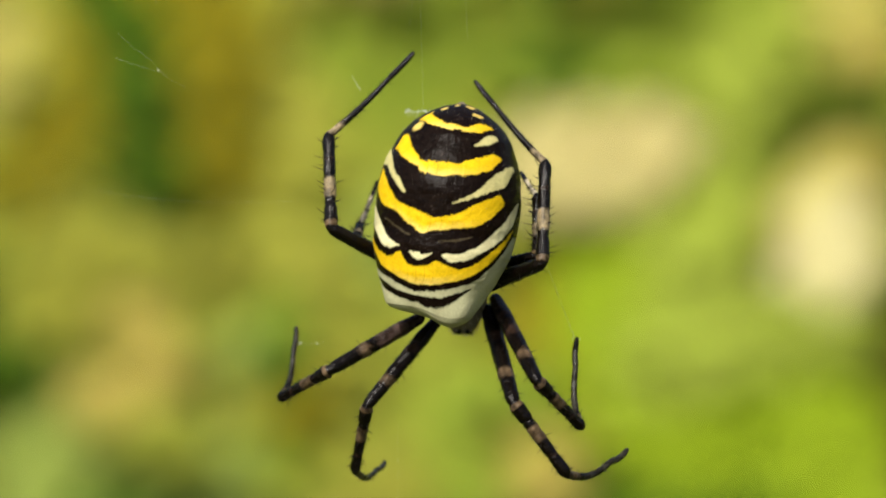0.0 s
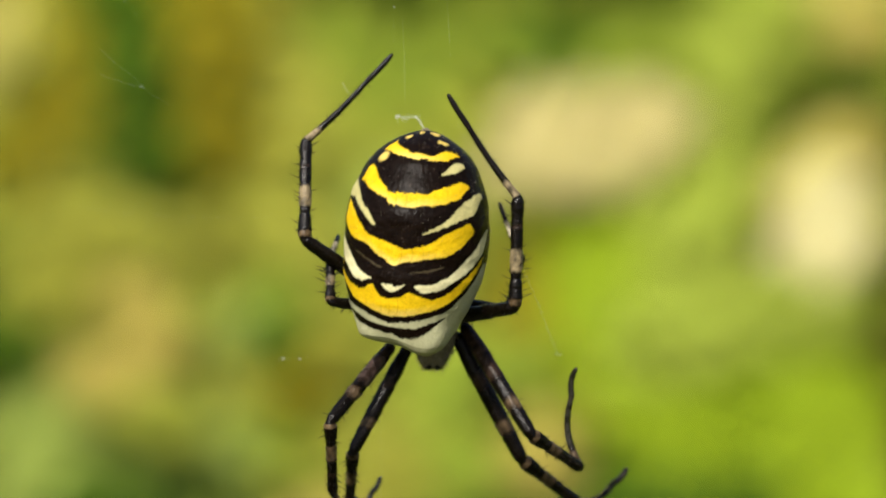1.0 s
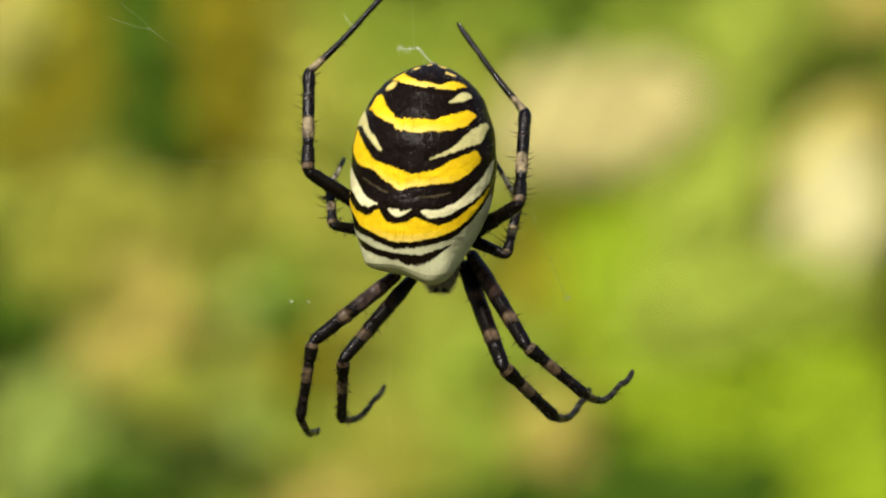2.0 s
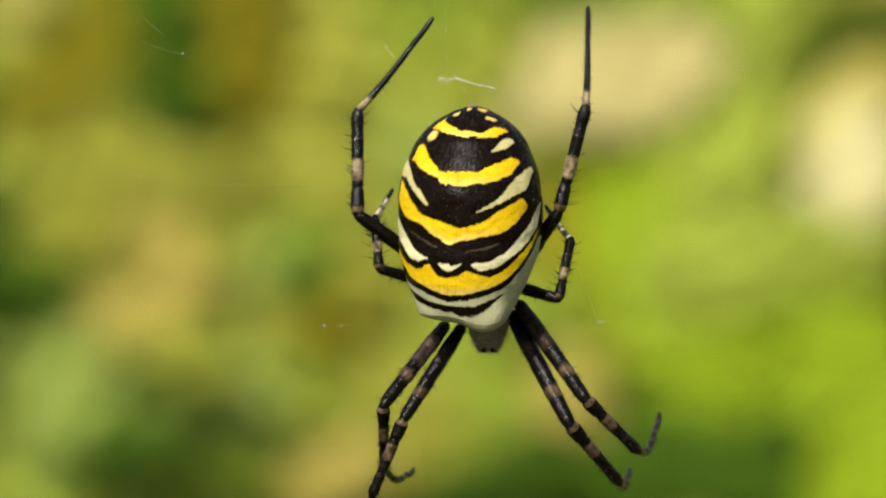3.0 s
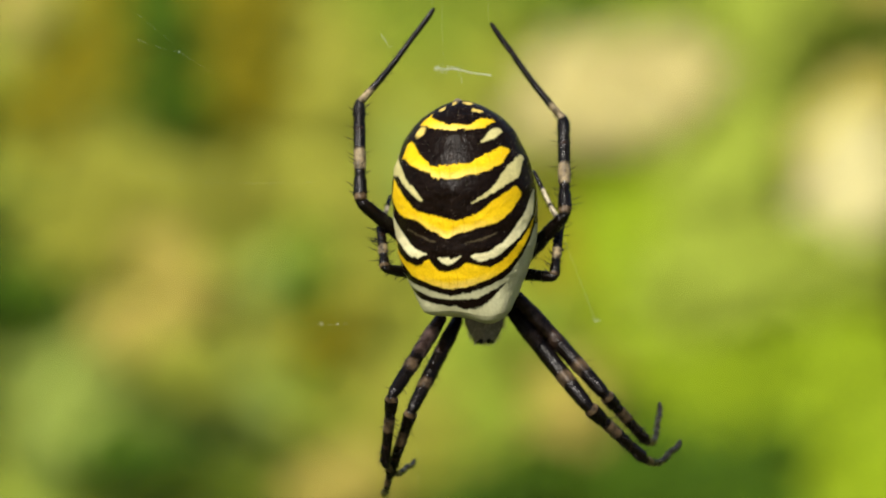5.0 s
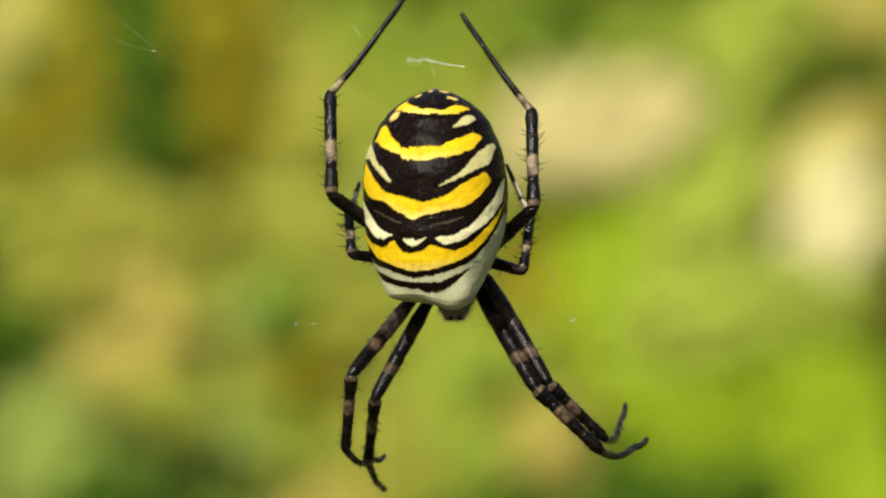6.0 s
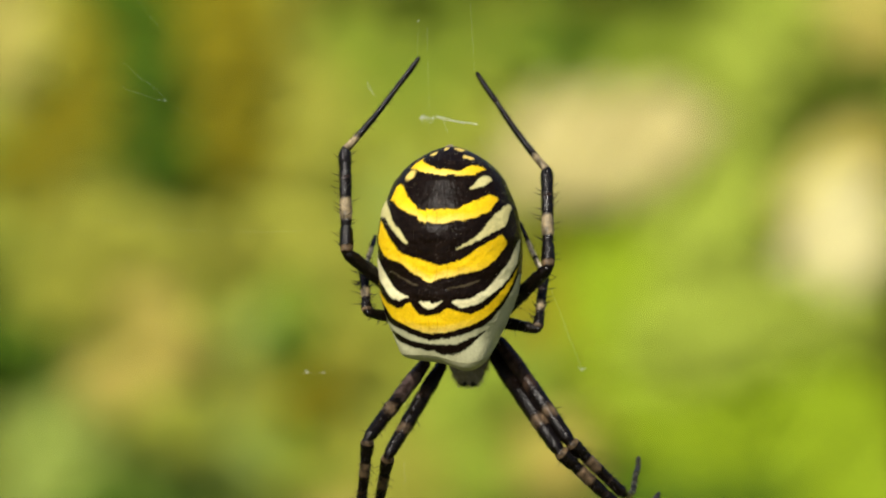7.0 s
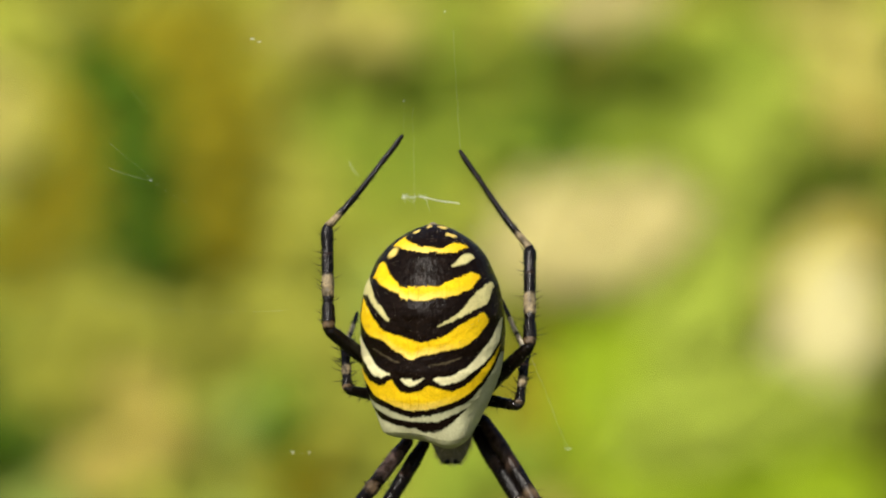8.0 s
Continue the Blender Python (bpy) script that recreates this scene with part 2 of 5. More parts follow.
def marking_colours(angle, height):
    """Colour of each point of the abdomen, by its angle (degrees) and height (mm)."""
    wob = np.array([noise.noise((a * 0.11, z * 2.6, 3.0)) + 0.6 * noise.noise((a * 0.4, z * 8.0, 9.0)) + 0.75 * noise.noise((a * 0.9, z * 14.0, 4.0)) + 0.6 * noise.noise((a * 2.1, z * 26.0, 6.0)) for a, z in zip(angle, height)])
    a = np.where(angle < -72, -angle, angle)
    plate = np.floor((angle + 3 * np.sin(height * 1.7)) / 8.5)      # the back is set in narrow plates
    seam_line = np.abs((angle + 3 * np.sin(height * 1.7)) / 8.5 - plate - 0.5)
    step = np.array([noise.noise((p * 3.7, math.floor(z * 0.5) * 2.3, 8.0)) for p, z in zip(plate, height)])
    h = height + 0.085 * wob + 0.2 * step * np.exp(-(angle / 34.0) ** 2) * ((height + 4) / 1.5).clip(0, 1)
    col = np.tile(np.array(BLACK), (len(a), 1))
    col *= (1 + 0.5 * wob)[:, None].clip(0.4, 2)

    def lay(amount, colour):
        col[:] = col * (1 - amount[:, None]) + np.array(colour) * amount[:, None]

    order = {"Y": 0, "C": 0, "T": 0, "D": 0, "W": 1, "K": 2}
    for kind, rows in sorted(MARKINGS, key=lambda m: order[m[0]]):
        r = np.array(rows)
        up, low = np.interp(a, r[:, 0], r[:, 1]), np.interp(a, r[:, 0], r[:, 2])
        if kind == "Y":
            up = up - 0.12 * (up > 2)
        inside = np.minimum(up - h, h - low)
        ends = np.minimum(a - r[0, 0], r[-1, 0] - a) * 0.07
        if kind == "W":
            ends[:] = 1.0
        amount = (np.minimum(inside, ends) / 0.07 + 0.5).clip(0, 1)
        tone = np.array(KINDS[kind])
        if kind == "T":
            amount *= 0.32
        lay(amount, tone)
        if kind == "Y":      # bands fade to cream along the lower middle
            fade = ((0.55 - (h - low)) / 0.5).clip(0, 1) * np.exp(-((a - 2) / 26.0) ** 2) * amount * 0.6
            lay(fade, (0.85, 0.7, 0.24))
            seam = ((seam_line - 0.43) / 0.06).clip(0, 1) * np.exp(-(angle / 26.0) ** 2) * amount * 0.6
            lay(seam * (step > -0.25), (0.4, 0.23, 0.01))
            dab = np.array([noise.noise((x * 0.25, z * 1.6, 12.0)) for x, z in zip(angle, height)])
            lay((dab * 1.6).clip(0, 1) * amount * 0.2, (0.8, 0.44, 0.003))
    for a0, z0, da, dz in SPOTS:
        d = 1 - np.sqrt(((a - a0) / da) ** 2 + ((h - z0) / dz) ** 2)
        lay((d * 2.5).clip(0, 1), (0.66, 0.5, 0.12))
    # pale specks of hair in the dark
    speck = np.array([noise.noise((x * 0.9, z * 9.0, 31.0)) + 0.5 * noise.noise((x * 0.13, z * 2.0, 3.0)) for x, z in zip(angle, height)])
    lay(((speck - 0.5) / 0.3).clip(0, 1) * np.exp(-((a - 5) / 38.0) ** 2) * 0.3 * (col[:, 0] < 0.05), (0.16, 0.12, 0.1))
    # underside
    lay(((np.abs(angle) - 128) / 6).clip(0, 1) * (h > -6), (0.03, 0.022, 0.014))
    return col


def abdomen():
    turn = radians(-15)      # the back faces a little to its own left
    rings, sides = 300, 320
    t = np.linspace(0, math.pi, rings)
    heights = 0.3 - 7.66 * np.cos(t)
    angles = np.linspace(-180, 180, sides, endpoint=False)
    angles = angles - 28 * np.sin(np.radians(angles))      # closer together on the back
    verts, aa, hh = [], [], []
    for z in heights:
        half = smooth_outline(z)
        for a in angles:
            w = radians(a)
            ridge = 1 + 0.012 * noise.noise((a * 0.05, z * 0.9, 0)) + 0.006 * noise.noise((a * 0.2, z * 3.0, 5))
            under = 1 - 0.28 * (max(0, -2.8 - z) / 4.6) ** 2.2      # the back rolls under towards the front end
            ridge += 0.0024 * noise.noise((a * 0.5, z * 1.3, 2)) + 0.0022 * noise.noise((a * 0.14, z * 5.5, 8))      # creases
            ridge *= 1 + 0.015 * math.exp(-((a - 3) / 9) ** 2) * min(1, max(0, (z + 5) / 3))      # the heart ridge along the back
            x, y, zz = half * math.sin(w) * ridge, -half * 0.9 * math.cos(w) * ridge * under, z
            y -= 0.2 * max(0, -1.5 - z)      # the front end is the thicker one
            y += 0.12 * max(0, z - 2)
            for s in (-1, 1):      # the two shoulder humps
                g = math.exp(-((a - s * 50) / 30) ** 2 - ((z + 6.9) / 0.75) ** 2)
                x += g * (0.4 if s > 0 else -0.24)
                y -= g * 0.12
            zz -= (0.05 + 0.75 * math.exp(-((x - 1.9) / 1.5) ** 2)) * math.exp(-((z + 7.3) / 0.8) ** 2) / (1 + math.exp(2 * y))
            off = -0.1 * min(1, max(0, (z - 1) / 4))      # the rear leans a little to one side
            verts.append(Vector((off + x * math.cos(turn) - y * math.sin(turn), x * math.sin(turn) + y * math.cos(turn), zz)) * MM)
            aa.append(a)
            hh.append(z)
    me = mesh_of("abdomen", verts, grid_faces(rings, sides), ABDOMEN)
    coloured(me, marking_colours(np.array(aa), np.array(hh)))
    return me


# ---- the spider: legs ----
def segment(length, radii, bands, bow=0.0, sides=18, material=None):
    """A leg segment along +z, a little longer than its joints are apart. radii: (share of length, mm); bands: (from, to, colour)."""
    rings = 90
    shares, rs = zip(*radii)
    pts, rad = [], []
    over = min(rs[0], rs[-1]) * 0.75
    for i in range(rings):
        u = 0.5 - 0.5 * math.cos(math.pi * i / (rings - 1))
        z = -over + u * (length + 2 * over)
        s = min(1, max(0, z / length))
        r = float(np.interp(s, shares, rs))
        e = min(z + over, length + over - z) / (2 * over)
        end = math.sqrt(max(0.0, 1 - max(0.0, 1 - e) ** 2)) if e < 1 else 1.0
        pts.append(Vector((bow * length * math.sin(math.pi * s), 0, z)) * MM)
        rad.append(max(0.02, r * end) * MM * (1 + 0.07 * noise.noise((s * 9, length, 1)) + 0.05 * noise.noise((s * 24, length, 7))))
    verts, faces = tube(pts, rad, sides)
    cols = []
    for k in range(len(verts)):
        q = verts[k] * 1000
        s = q.z / length
        s += 0.028 * noise.noise((q.x * 5, q.y * 5, q.z * 2)) + 0.02 * noise.noise((q.x * 13, q.y * 13, q.z * 6))
        c = np.array(BLACK) * 0.5
        for lo, hi, tone in bands:
            f = min(1, max(0, min(s - lo, hi - s) / 0.045 + 0.5))
            f *= min(1, max(0.25, 0.75 + 0.9 * noise.noise((q.x * 2.5 + lo * 9, q.y * 2.5, q.z * 2.2))))      # the rings are worn and patchy
            c = c * (1 - f) + np.array(tone) * f
        cols.append(c * (1 + 0.3 * noise.noise((q.x * 9, q.y * 9, q.z * 9)) + 0.45 * noise.noise((q.x * 4, q.y * 4, q.z * 3.5))))
    me = mesh_of("segment", verts, faces, material or LEG)
    coloured(me, np.array(cols))
    return me


def fuzz(length, radius, count, size, short, parent, start=0.05, end=0.95, seed=0, bow=0.0, stout=0.028):
    """Long bristles and many short hairs along a segment."""
    rng = random.Random(seed)
    verts, faces = [], []
    for i in range(count + short):
        long_one = i < count
        s = start + (end - start) * ((i + rng.random()) / count if long_one else rng.random())
        w = rng.uniform(0, 2 * math.pi)
        r = float(np.interp(s, *zip(*radius))) * 0.85
        out = Vector((math.cos(w), math.sin(w), 0))
        way = (out + Vector((0, 0, rng.uniform(0.15, 0.7) if long_one else rng.uniform(0.4, 1.3)))).normalized()
        a = out * r + Vector((bow * length * math.sin(math.pi * s), 0, s * length))
        n = size * rng.uniform(0.6, 1.25) if long_one else rng.uniform(0.2, 0.38)
        thick = stout if long_one else 0.014
        v, f = tube([a * MM, (a + way * n * 0.5) * MM, (a + way * n + Vector((0, 0, 0.08 * n))) * MM], [thick * MM, thick * 0.75 * MM, 0.004 * MM], 4 if long_one else 3)
        faces += [tuple(k + len(verts) for k in q) for q in f]
        verts += v
    ob = part("fuzz", mesh_of("fuzz", verts, faces, BRISTLE, False), parent)
    return tagged(ob, kind="stuff")


RING, DIM, GREY, BROWN = (0.26, 0.205, 0.115), (0.105, 0.07, 0.039), (0.07, 0.045, 0.038), (0.03, 0.017, 0.011)
SMOKY = (0.03, 0.028, 0.02)


def leg(spider, lengths, scale, kind, seed):
    """Four meshes of a leg: femur; tibia with its patella; metatarsus with its tarsus. Returns the three that move."""
    l1, l2, l3 = lengths
    w = scale
    ring = RING if kind in ("rear", "third") else DIM
    femur_r = [(0, 0.44 * w), (0.2, 0.56 * w), (0.6, 0.54 * w), (0.92, 0.47 * w), (1, 0.4 * w)]
    femur_b = {"front": [(0, 0.18, BROWN), (0.18, 0.5, GREY), (0.6, 0.69, DIM)], "inner": [(0.3, 0.4, BROWN), (0.69, 0.77, DIM)], "dim": [(0.05, 0.5, BROWN), (0.69, 0.77, DIM)], "rear": [(0.0, 0.3, BROWN)], "third": [(0.0, 0.3, BROWN)]}[kind]
    stuff = LEG if kind in ("rear", "third") else HAIRY_LEG
    short = 60 if kind in ("rear", "third") else 200
    femur = part("femur", segment(l1, femur_r, femur_b, material=stuff), spider)
    spiny = kind in ("rear", "third")
    fuzz(l1, femur_r, 16, 0.55, short, femur, 0.25, 0.97, seed, stout=0.034)
    p = 0.27 * l2
    pat_r = [(0, 0.4 * w), (0.3, 0.5 * w), (0.8, 0.46 * w), (1, 0.38 * w)]
    slim = 1.0 if kind in ("rear", "third") else 0.88
    tib_r = [(0, 0.4 * w), (0.25, 0.45 * w * slim), (0.75, 0.42 * w * slim), (0.93, 0.47 * w * slim), (1, 0.4 * w * slim)]
    tibia = part("tibia", segment(l2 - p * 0.95, tib_r, [(0.1, 0.36, ring), (0.62, 0.66, BROWN)], material=stuff), spider)
    tibia.data.transform(Matrix.Translation((0, 0, p * 0.95 * MM)))
    fuzz(l2, tib_r, 34 if spiny else 18, 0.85 if spiny else 0.6, short, tibia, 0.05, 0.98, seed + 1, stout=0.036)
    patella = part("patella", segment(p, pat_r, [(0.05, 0.26, (0.12, 0.08, 0.042))], material=stuff), tibia)
    q = 0.72 * l3
    bow = {"front": 0.13, "inner": 0.12, "dim": 0.15, "rear": 0.02, "third": 0.02}[kind]
    met_r = [(0, 0.33 * w), (0.08, 0.27 * w), (0.5, 0.22 * w), (1, 0.19 * w)]
    tar_r = [(0, 0.2 * w), (0.1, 0.22 * w), (0.8, 0.2 * w), (1, 0.15 * w)]
    met_b = {"rear": [(0.02, 0.22, RING)], "third": [(0.0, 0.44, (0.6, 0.53, 0.38)), (0.52, 0.9, (0.5, 0.44, 0.31))]}.get(kind, [(0.3, 1.2, SMOKY), (0.02, 0.24, DIM)])
    meta = part("metatarsus", segment(q, met_r, met_b, bow, material=stuff), spider)
    fuzz(q, met_r, 14 if spiny else 6, 0.4, short if spiny else 70, meta, 0.04, 0.95, seed + 2, bow)
    tarsus = part("tarsus", segment(l3 - q * 0.985, tar_r, [(0.0, 0.05, BROWN)] if spiny else [(-0.2, 1.2, SMOKY)], bow * 0.8), meta)
    lean = math.atan(bow * math.pi * 0.75)
    tarsus.matrix_basis = Matrix.Translation((0, 0, q * 0.985 * MM)) @ Matrix.Rotation(-lean, 4, "Y")
    return femur, tibia, meta


def aim(start, end):
    """A pose at start whose z axis points to end; its x axis hangs down as far as it can."""
    z = (end - start).normalized()
    x = Vector((0.25 if z.x > 0 else -0.25, 0.35, -1))
    x = (x - z * x.dot(z)).normalized()
    m = Matrix((x, z.cross(x), z)).transposed().to_4x4()
    m.translation = start * MM
    return m


def swung(t, sway, i):
    """The share of one joint's place that comes from the web's swing, which dies down towards the end."""
    strength = float(np.interp(t, (0, 1, 2, 4.7, 5.8, 8), (0.5, 0.8, 1, 1, 0.35, 0.15)))
    turn = 2 * math.pi * t / 0.396
    return strength * (sway[0][i] * math.cos(turn) + sway[1][i] * math.sin(turn))


def leg_rows(hip, lengths, keys, sway, heave):
    """Rows for the three segments: the joints' places across the body are given, their depth follows from the lengths."""
    ts = sorted({k[0] for k in keys} | {round(0.1 * i, 1) for i in range(81)})
    kt = [k[0] for k in keys]
    rows = ([], [], [])
    for t in ts:
        at = [float(np.interp(t, kt, [k[i + 1] - swung(k[0], sway, i) for k in keys])) + swung(t, sway, i) for i in range(6)]
        joints = [Vector(hip) + Vector((0, 0, float(np.interp(t, *zip(*heave)))))]
        for i in range(3):
            p0, x, z = joints[-1], at[2 * i], at[2 * i + 1]
            d = math.hypot(x - p0.x, z - p0.z)
            deep = math.sqrt(max(lengths[i] ** 2 - d * d, 0)) * (-1 if i == 0 else 1)
            p = Vector((x, p0.y + deep, z))
            joints.append(p0 + (p - p0).normalized() * lengths[i])
        for i in range(3):
            rows[i].append((t, aim(joints[i], joints[i + 1])))
    return rows


def make_spider():
    spider = tagged(new("spider"), "black spider with yellow and cream bands, head down in its web", "spider")
    belly = part("abdomen", abdomen(), spider, "egg-shaped abdomen banded black, yellow and cream")
    rng = random.Random(77)
    v, f = [], []
    for _ in range(800):
        z = rng.uniform(-6.5, 7.7)
        a = radians(rng.uniform(-125, 125))
        half = smooth_outline(z)
        p = Vector((half * math.sin(a), -half * 0.9 * math.cos(a), z))
        out = Vector((math.sin(a), -math.cos(a), 0.25 + 0.09 * z)).normalized()
        m = Matrix.Rotation(radians(-15), 3, "Z")
        p, out = m @ p, m @ (out + Vector((rng.gauss(0, 0.3), rng.gauss(0, 0.3), rng.gauss(0.2, 0.3)))).normalized()
        n = rng.uniform(0.08, 0.22)
        vv, ff = tube([(p - out * 0.05) * MM, (p + out * n * 0.6) * MM, (p + out * n + Vector((0, 0, 0.03))) * MM], [0.0045 * MM, 0.004 * MM, 0.002 * MM], 3)
        f += [tuple(i + len(v) for i in q) for q in ff]
        v += vv
    tagged(part("fuzz", mesh_of("fuzz", v, f, DOWN, False), belly), kind="stuff")
    # fore body, half hidden under the abdomen
    bm = bmesh.new()
    bmesh.ops.create_uvsphere(bm, u_segments=48, v_segments=32, radius=1.0)
    for v in bm.verts:
        n = v.co.copy()
        narrow = 1 - 0.22 * max(0, -n.z) ** 1.5
        tall = max(n.z, -0.86 - 0.1 * (n.z + 1))      # blunt in front
        v.co = Vector((n.x * 1.62 * narrow, n.y * 1.2, tall * 3.3)) * (1 + 0.05 * noise.noise(n * 4) + 0.035 * noise.noise(n * 12)) * MM
        v.co += Vector((1.35, 4.0, -6.3)) * MM
    me = bpy.data.meshes.new("carapace")
    bm.to_mesh(me)
    bm.free()
    me.materials.append(HAIRY)
    me.polygons.foreach_set("use_smooth", [True] * len(me.polygons))
    carapace = part("carapace", me, spider, "grey-brown carapace with silvery hair")
    v, f = [], []
    for _ in range(1600):
        n = Vector((rng.gauss(0, 1), rng.gauss(0, 1), rng.gauss(0, 1))).normalized()
        p = Vector((n.x * 1.56 * (1 - 0.22 * max(0, -n.z) ** 1.5), n.y * 1.15, max(n.z, -0.86) * 3.2)) + Vector((1.35, 4.0, -6.3))
        way = (n + Vector((rng.gauss(0, 0.4), rng.gauss(0, 0.4), rng.gauss(-0.3, 0.4)))).normalized()
        n = rng.uniform(0.25, 0.5)
        vv, ff = tube([p * MM, (p + way * n * 0.6) * MM, (p + way * n) * MM], [0.018 * MM, 0.014 * MM, 0.004 * MM], 3)
        f += [tuple(i + len(v) for i in q) for q in ff]
        v += vv
    tagged(part("fuzz", mesh_of("fuzz", v, f, DOWN, False), carapace), kind="stuff")
    for x, y in ((1.05, 3.2), (1.65, 3.2), (0.85, 3.7), (1.85, 3.7)):
        bm = bmesh.new()
        bmesh.ops.create_uvsphere(bm, u_segments=12, v_segments=8, radius=0.17 * MM, matrix=Matrix.Translation(Vector((x, y, -9.1)) * MM))
        me = bpy.data.meshes.new("eye")
        bm.to_mesh(me)
        bm.free()
        me.materials.append(BRISTLE)
        part("eye", me, carapace, "small dark bead-like eye")
    v, f = tube([Vector((0, 0.6, 7.5)) * MM, Vector((0, 0.75, 7.85)) * MM, Vector((0, 0.8, 8.05)) * MM], [0.5 * MM, 0.4 * MM, 0.15 * MM], 10)
    part("spinneret", mesh_of("spinneret", v, f, HAIRY), belly)
    return spider, belly, carapace


# ---- ground and plants ----
def sheet():
    n, half = 60, 600.0
    xs = [math.copysign(abs(u) ** 3, u) * half for u in np.linspace(-1, 1, n)]
    verts = [Vector((x, y, 0.03 * noise.noise((x * 0.8, y * 0.8, 0)) if abs(x) + abs(y) < 60 else 0.0)) for y in xs for x in xs]
    faces = [(j * n + i, j * n + i + 1, (j + 1) * n + i + 1, (j + 1) * n + i) for j in range(n - 1) for i in range(n - 1)]
    ground = new("ground", mesh_of("ground", verts, faces, SOIL))
    tagged(ground, "brown meadow soil under grass and herbs", "ground", kind="structure")


def blade_cloud(name, count, place, length, width, material, rng, droop=0.25, facing=0.78):
    """Many small pointed leaves in one mesh. place() gives a point; leaves turn towards the light, more or less."""
    verts, faces = [], []
    light = (to_sun + Vector((0, -0.5, 0))).normalized()
    for _ in range(count):
        p = Vector(place())
        n = (light * facing + Vector((rng.gauss(0, 1), rng.gauss(0, 1), rng.gauss(0, 1))).normalized() * (1.1 - facing)).normalized()
        a = n.orthogonal().normalized()
        a = (Matrix.Rotation(rng.uniform(0, 2 * math.pi), 3, n) @ a).normalized()
        b = n.cross(a)
        l, w = length * rng.uniform(0.7, 1.3), width * rng.uniform(0.7, 1.3)
        k = len(verts)
        verts += [p - a * l * 0.5, p - b * w * 0.5 - a * l * 0.08, p + n * w * 0.12 - a * l * 0.05, p + b * w * 0.5 - a * l * 0.08,
                  p - b * w * 0.36 + a * l * 0.25 - n * l * droop * 0.12, p + b * w * 0.36 + a * l * 0.25 - n * l * droop * 0.12, p + a * l * 0.5 - n * l * droop * 0.35]
        faces += [(k, k + 2, k + 1), (k, k + 3, k + 2), (k + 1, k + 2, k + 4), (k + 2, k + 3, k + 5), (k + 4, k + 2, k + 6), (k + 2, k + 5, k + 6)]
    return mesh_of(name, verts, faces, material, False)


def herb(name, label, category, crown_name, material, x, y, z, rx, rz, seed, leaf=0.013, group="", density=1.0):
    """A plant on its stem, with a crown of leaves or petals of the given half width and half height at (x, y, z)."""
    rng = random.Random(seed)
    base = tagged(new(name), label, category, group)
    base.location = (x, y, 0)
    stem_of(base, z - rz * 0.2, rng)
    count = int(density * (22 + 7.0 * rx * rz / (leaf * leaf * 0.3)))

    def place():
        while True:      # loose at the rim, with gaps
            u, w, d = rng.gauss(0, 0.62), rng.gauss(0, 0.62), rng.gauss(0, 0.5)
            if u * u + w * w < 2.6 and noise.noise((u * 2 + seed, w * 2, d * 2)) > -0.35:
                return u * rx, d * min(rx, rz) * 0.7, z + w * rz
    part(crown_name, blade_cloud(crown_name, count, place, leaf, leaf * 0.62, material, rng), base)
    return base


def leaf_mesh(length, width):
    """One broad leaf along +x, folded at the midrib and drooping, with a wavy edge."""
    verts, faces = [], []
    n = 9
    for i in range(n):
        u = i / (n - 1)
        half = width * 0.5 * math.sin(math.pi * min(1, u * 0.93 + 0.07)) ** 0.75
        for k in (-1, -0.5, 0, 0.5, 1):
            wave = 0.06 * width * math.sin(u * 17 + k * 2) * abs(k)
            verts.append(Vector((u * length, k * half, abs(k) * half * 0.22 - u * u * length * 0.18 + wave)))
    for i in range(n - 1):
        for k in range(4):
            p = i * 5 + k
            faces.append((p, p + 1, p + 6, p + 5))
    return mesh_of("leaf", verts, faces, LEAF["lime"])


def stem_of(base, z, rng):
    lean = [(rng.uniform(-0.02, 0.02), 0.012 + 0.16 * (1 - h) + rng.uniform(0, 0.03), h * z) for h in (0, 0.35, 0.7)] + [(0, 0.012, z)]
    v, f = tube(lean, [0.0024, 0.002, 0.0015, 0.001], 7)
    return part("stem", mesh_of("stem", v, f, STEM), base)


def turned(n, rng):
    """A random turn whose z axis points along n."""
    return n.normalized().to_track_quat("Z", "Y").to_matrix().to_4x4() @ Matrix.Rotation(rng.uniform(0, 2 * math.pi), 4, "Z")


def broad_leaved(x, y, z, rx, rz, seed, meshes):
    rng = random.Random(seed)
    base = tagged(new("broad_leaved_plant"), "herb with broad bright lime-green leaves in the sun", "plant", "broad-leaved herbs")
    base.location = (x, y, 0)
    stem_of(base, z + rz * 0.4, rng)
    for i in range(int(16 + 5200 * rx * rz)):
        while True:
            u, w = rng.uniform(-1, 1), rng.uniform(-1, 1)
            if u * u + w * w < 1:
                break
        n = Vector((to_sun.x * 0.6 + rng.gauss(0, 0.22), to_sun.y * 0.6 - 0.45 + rng.gauss(0, 0.2), to_sun.z * 0.6 + rng.gauss(0, 0.22)))
        leaf = part("leaf", rng.choice(meshes), base)
        m = turned(n, rng)
        m.translation = Vector((u * rx, rng.uniform(-0.5, 0.5) * min(rx, rz), z + w * rz)) - m.to_3x3() @ Vector((0.025, 0, 0))
        leaf.matrix_basis = m


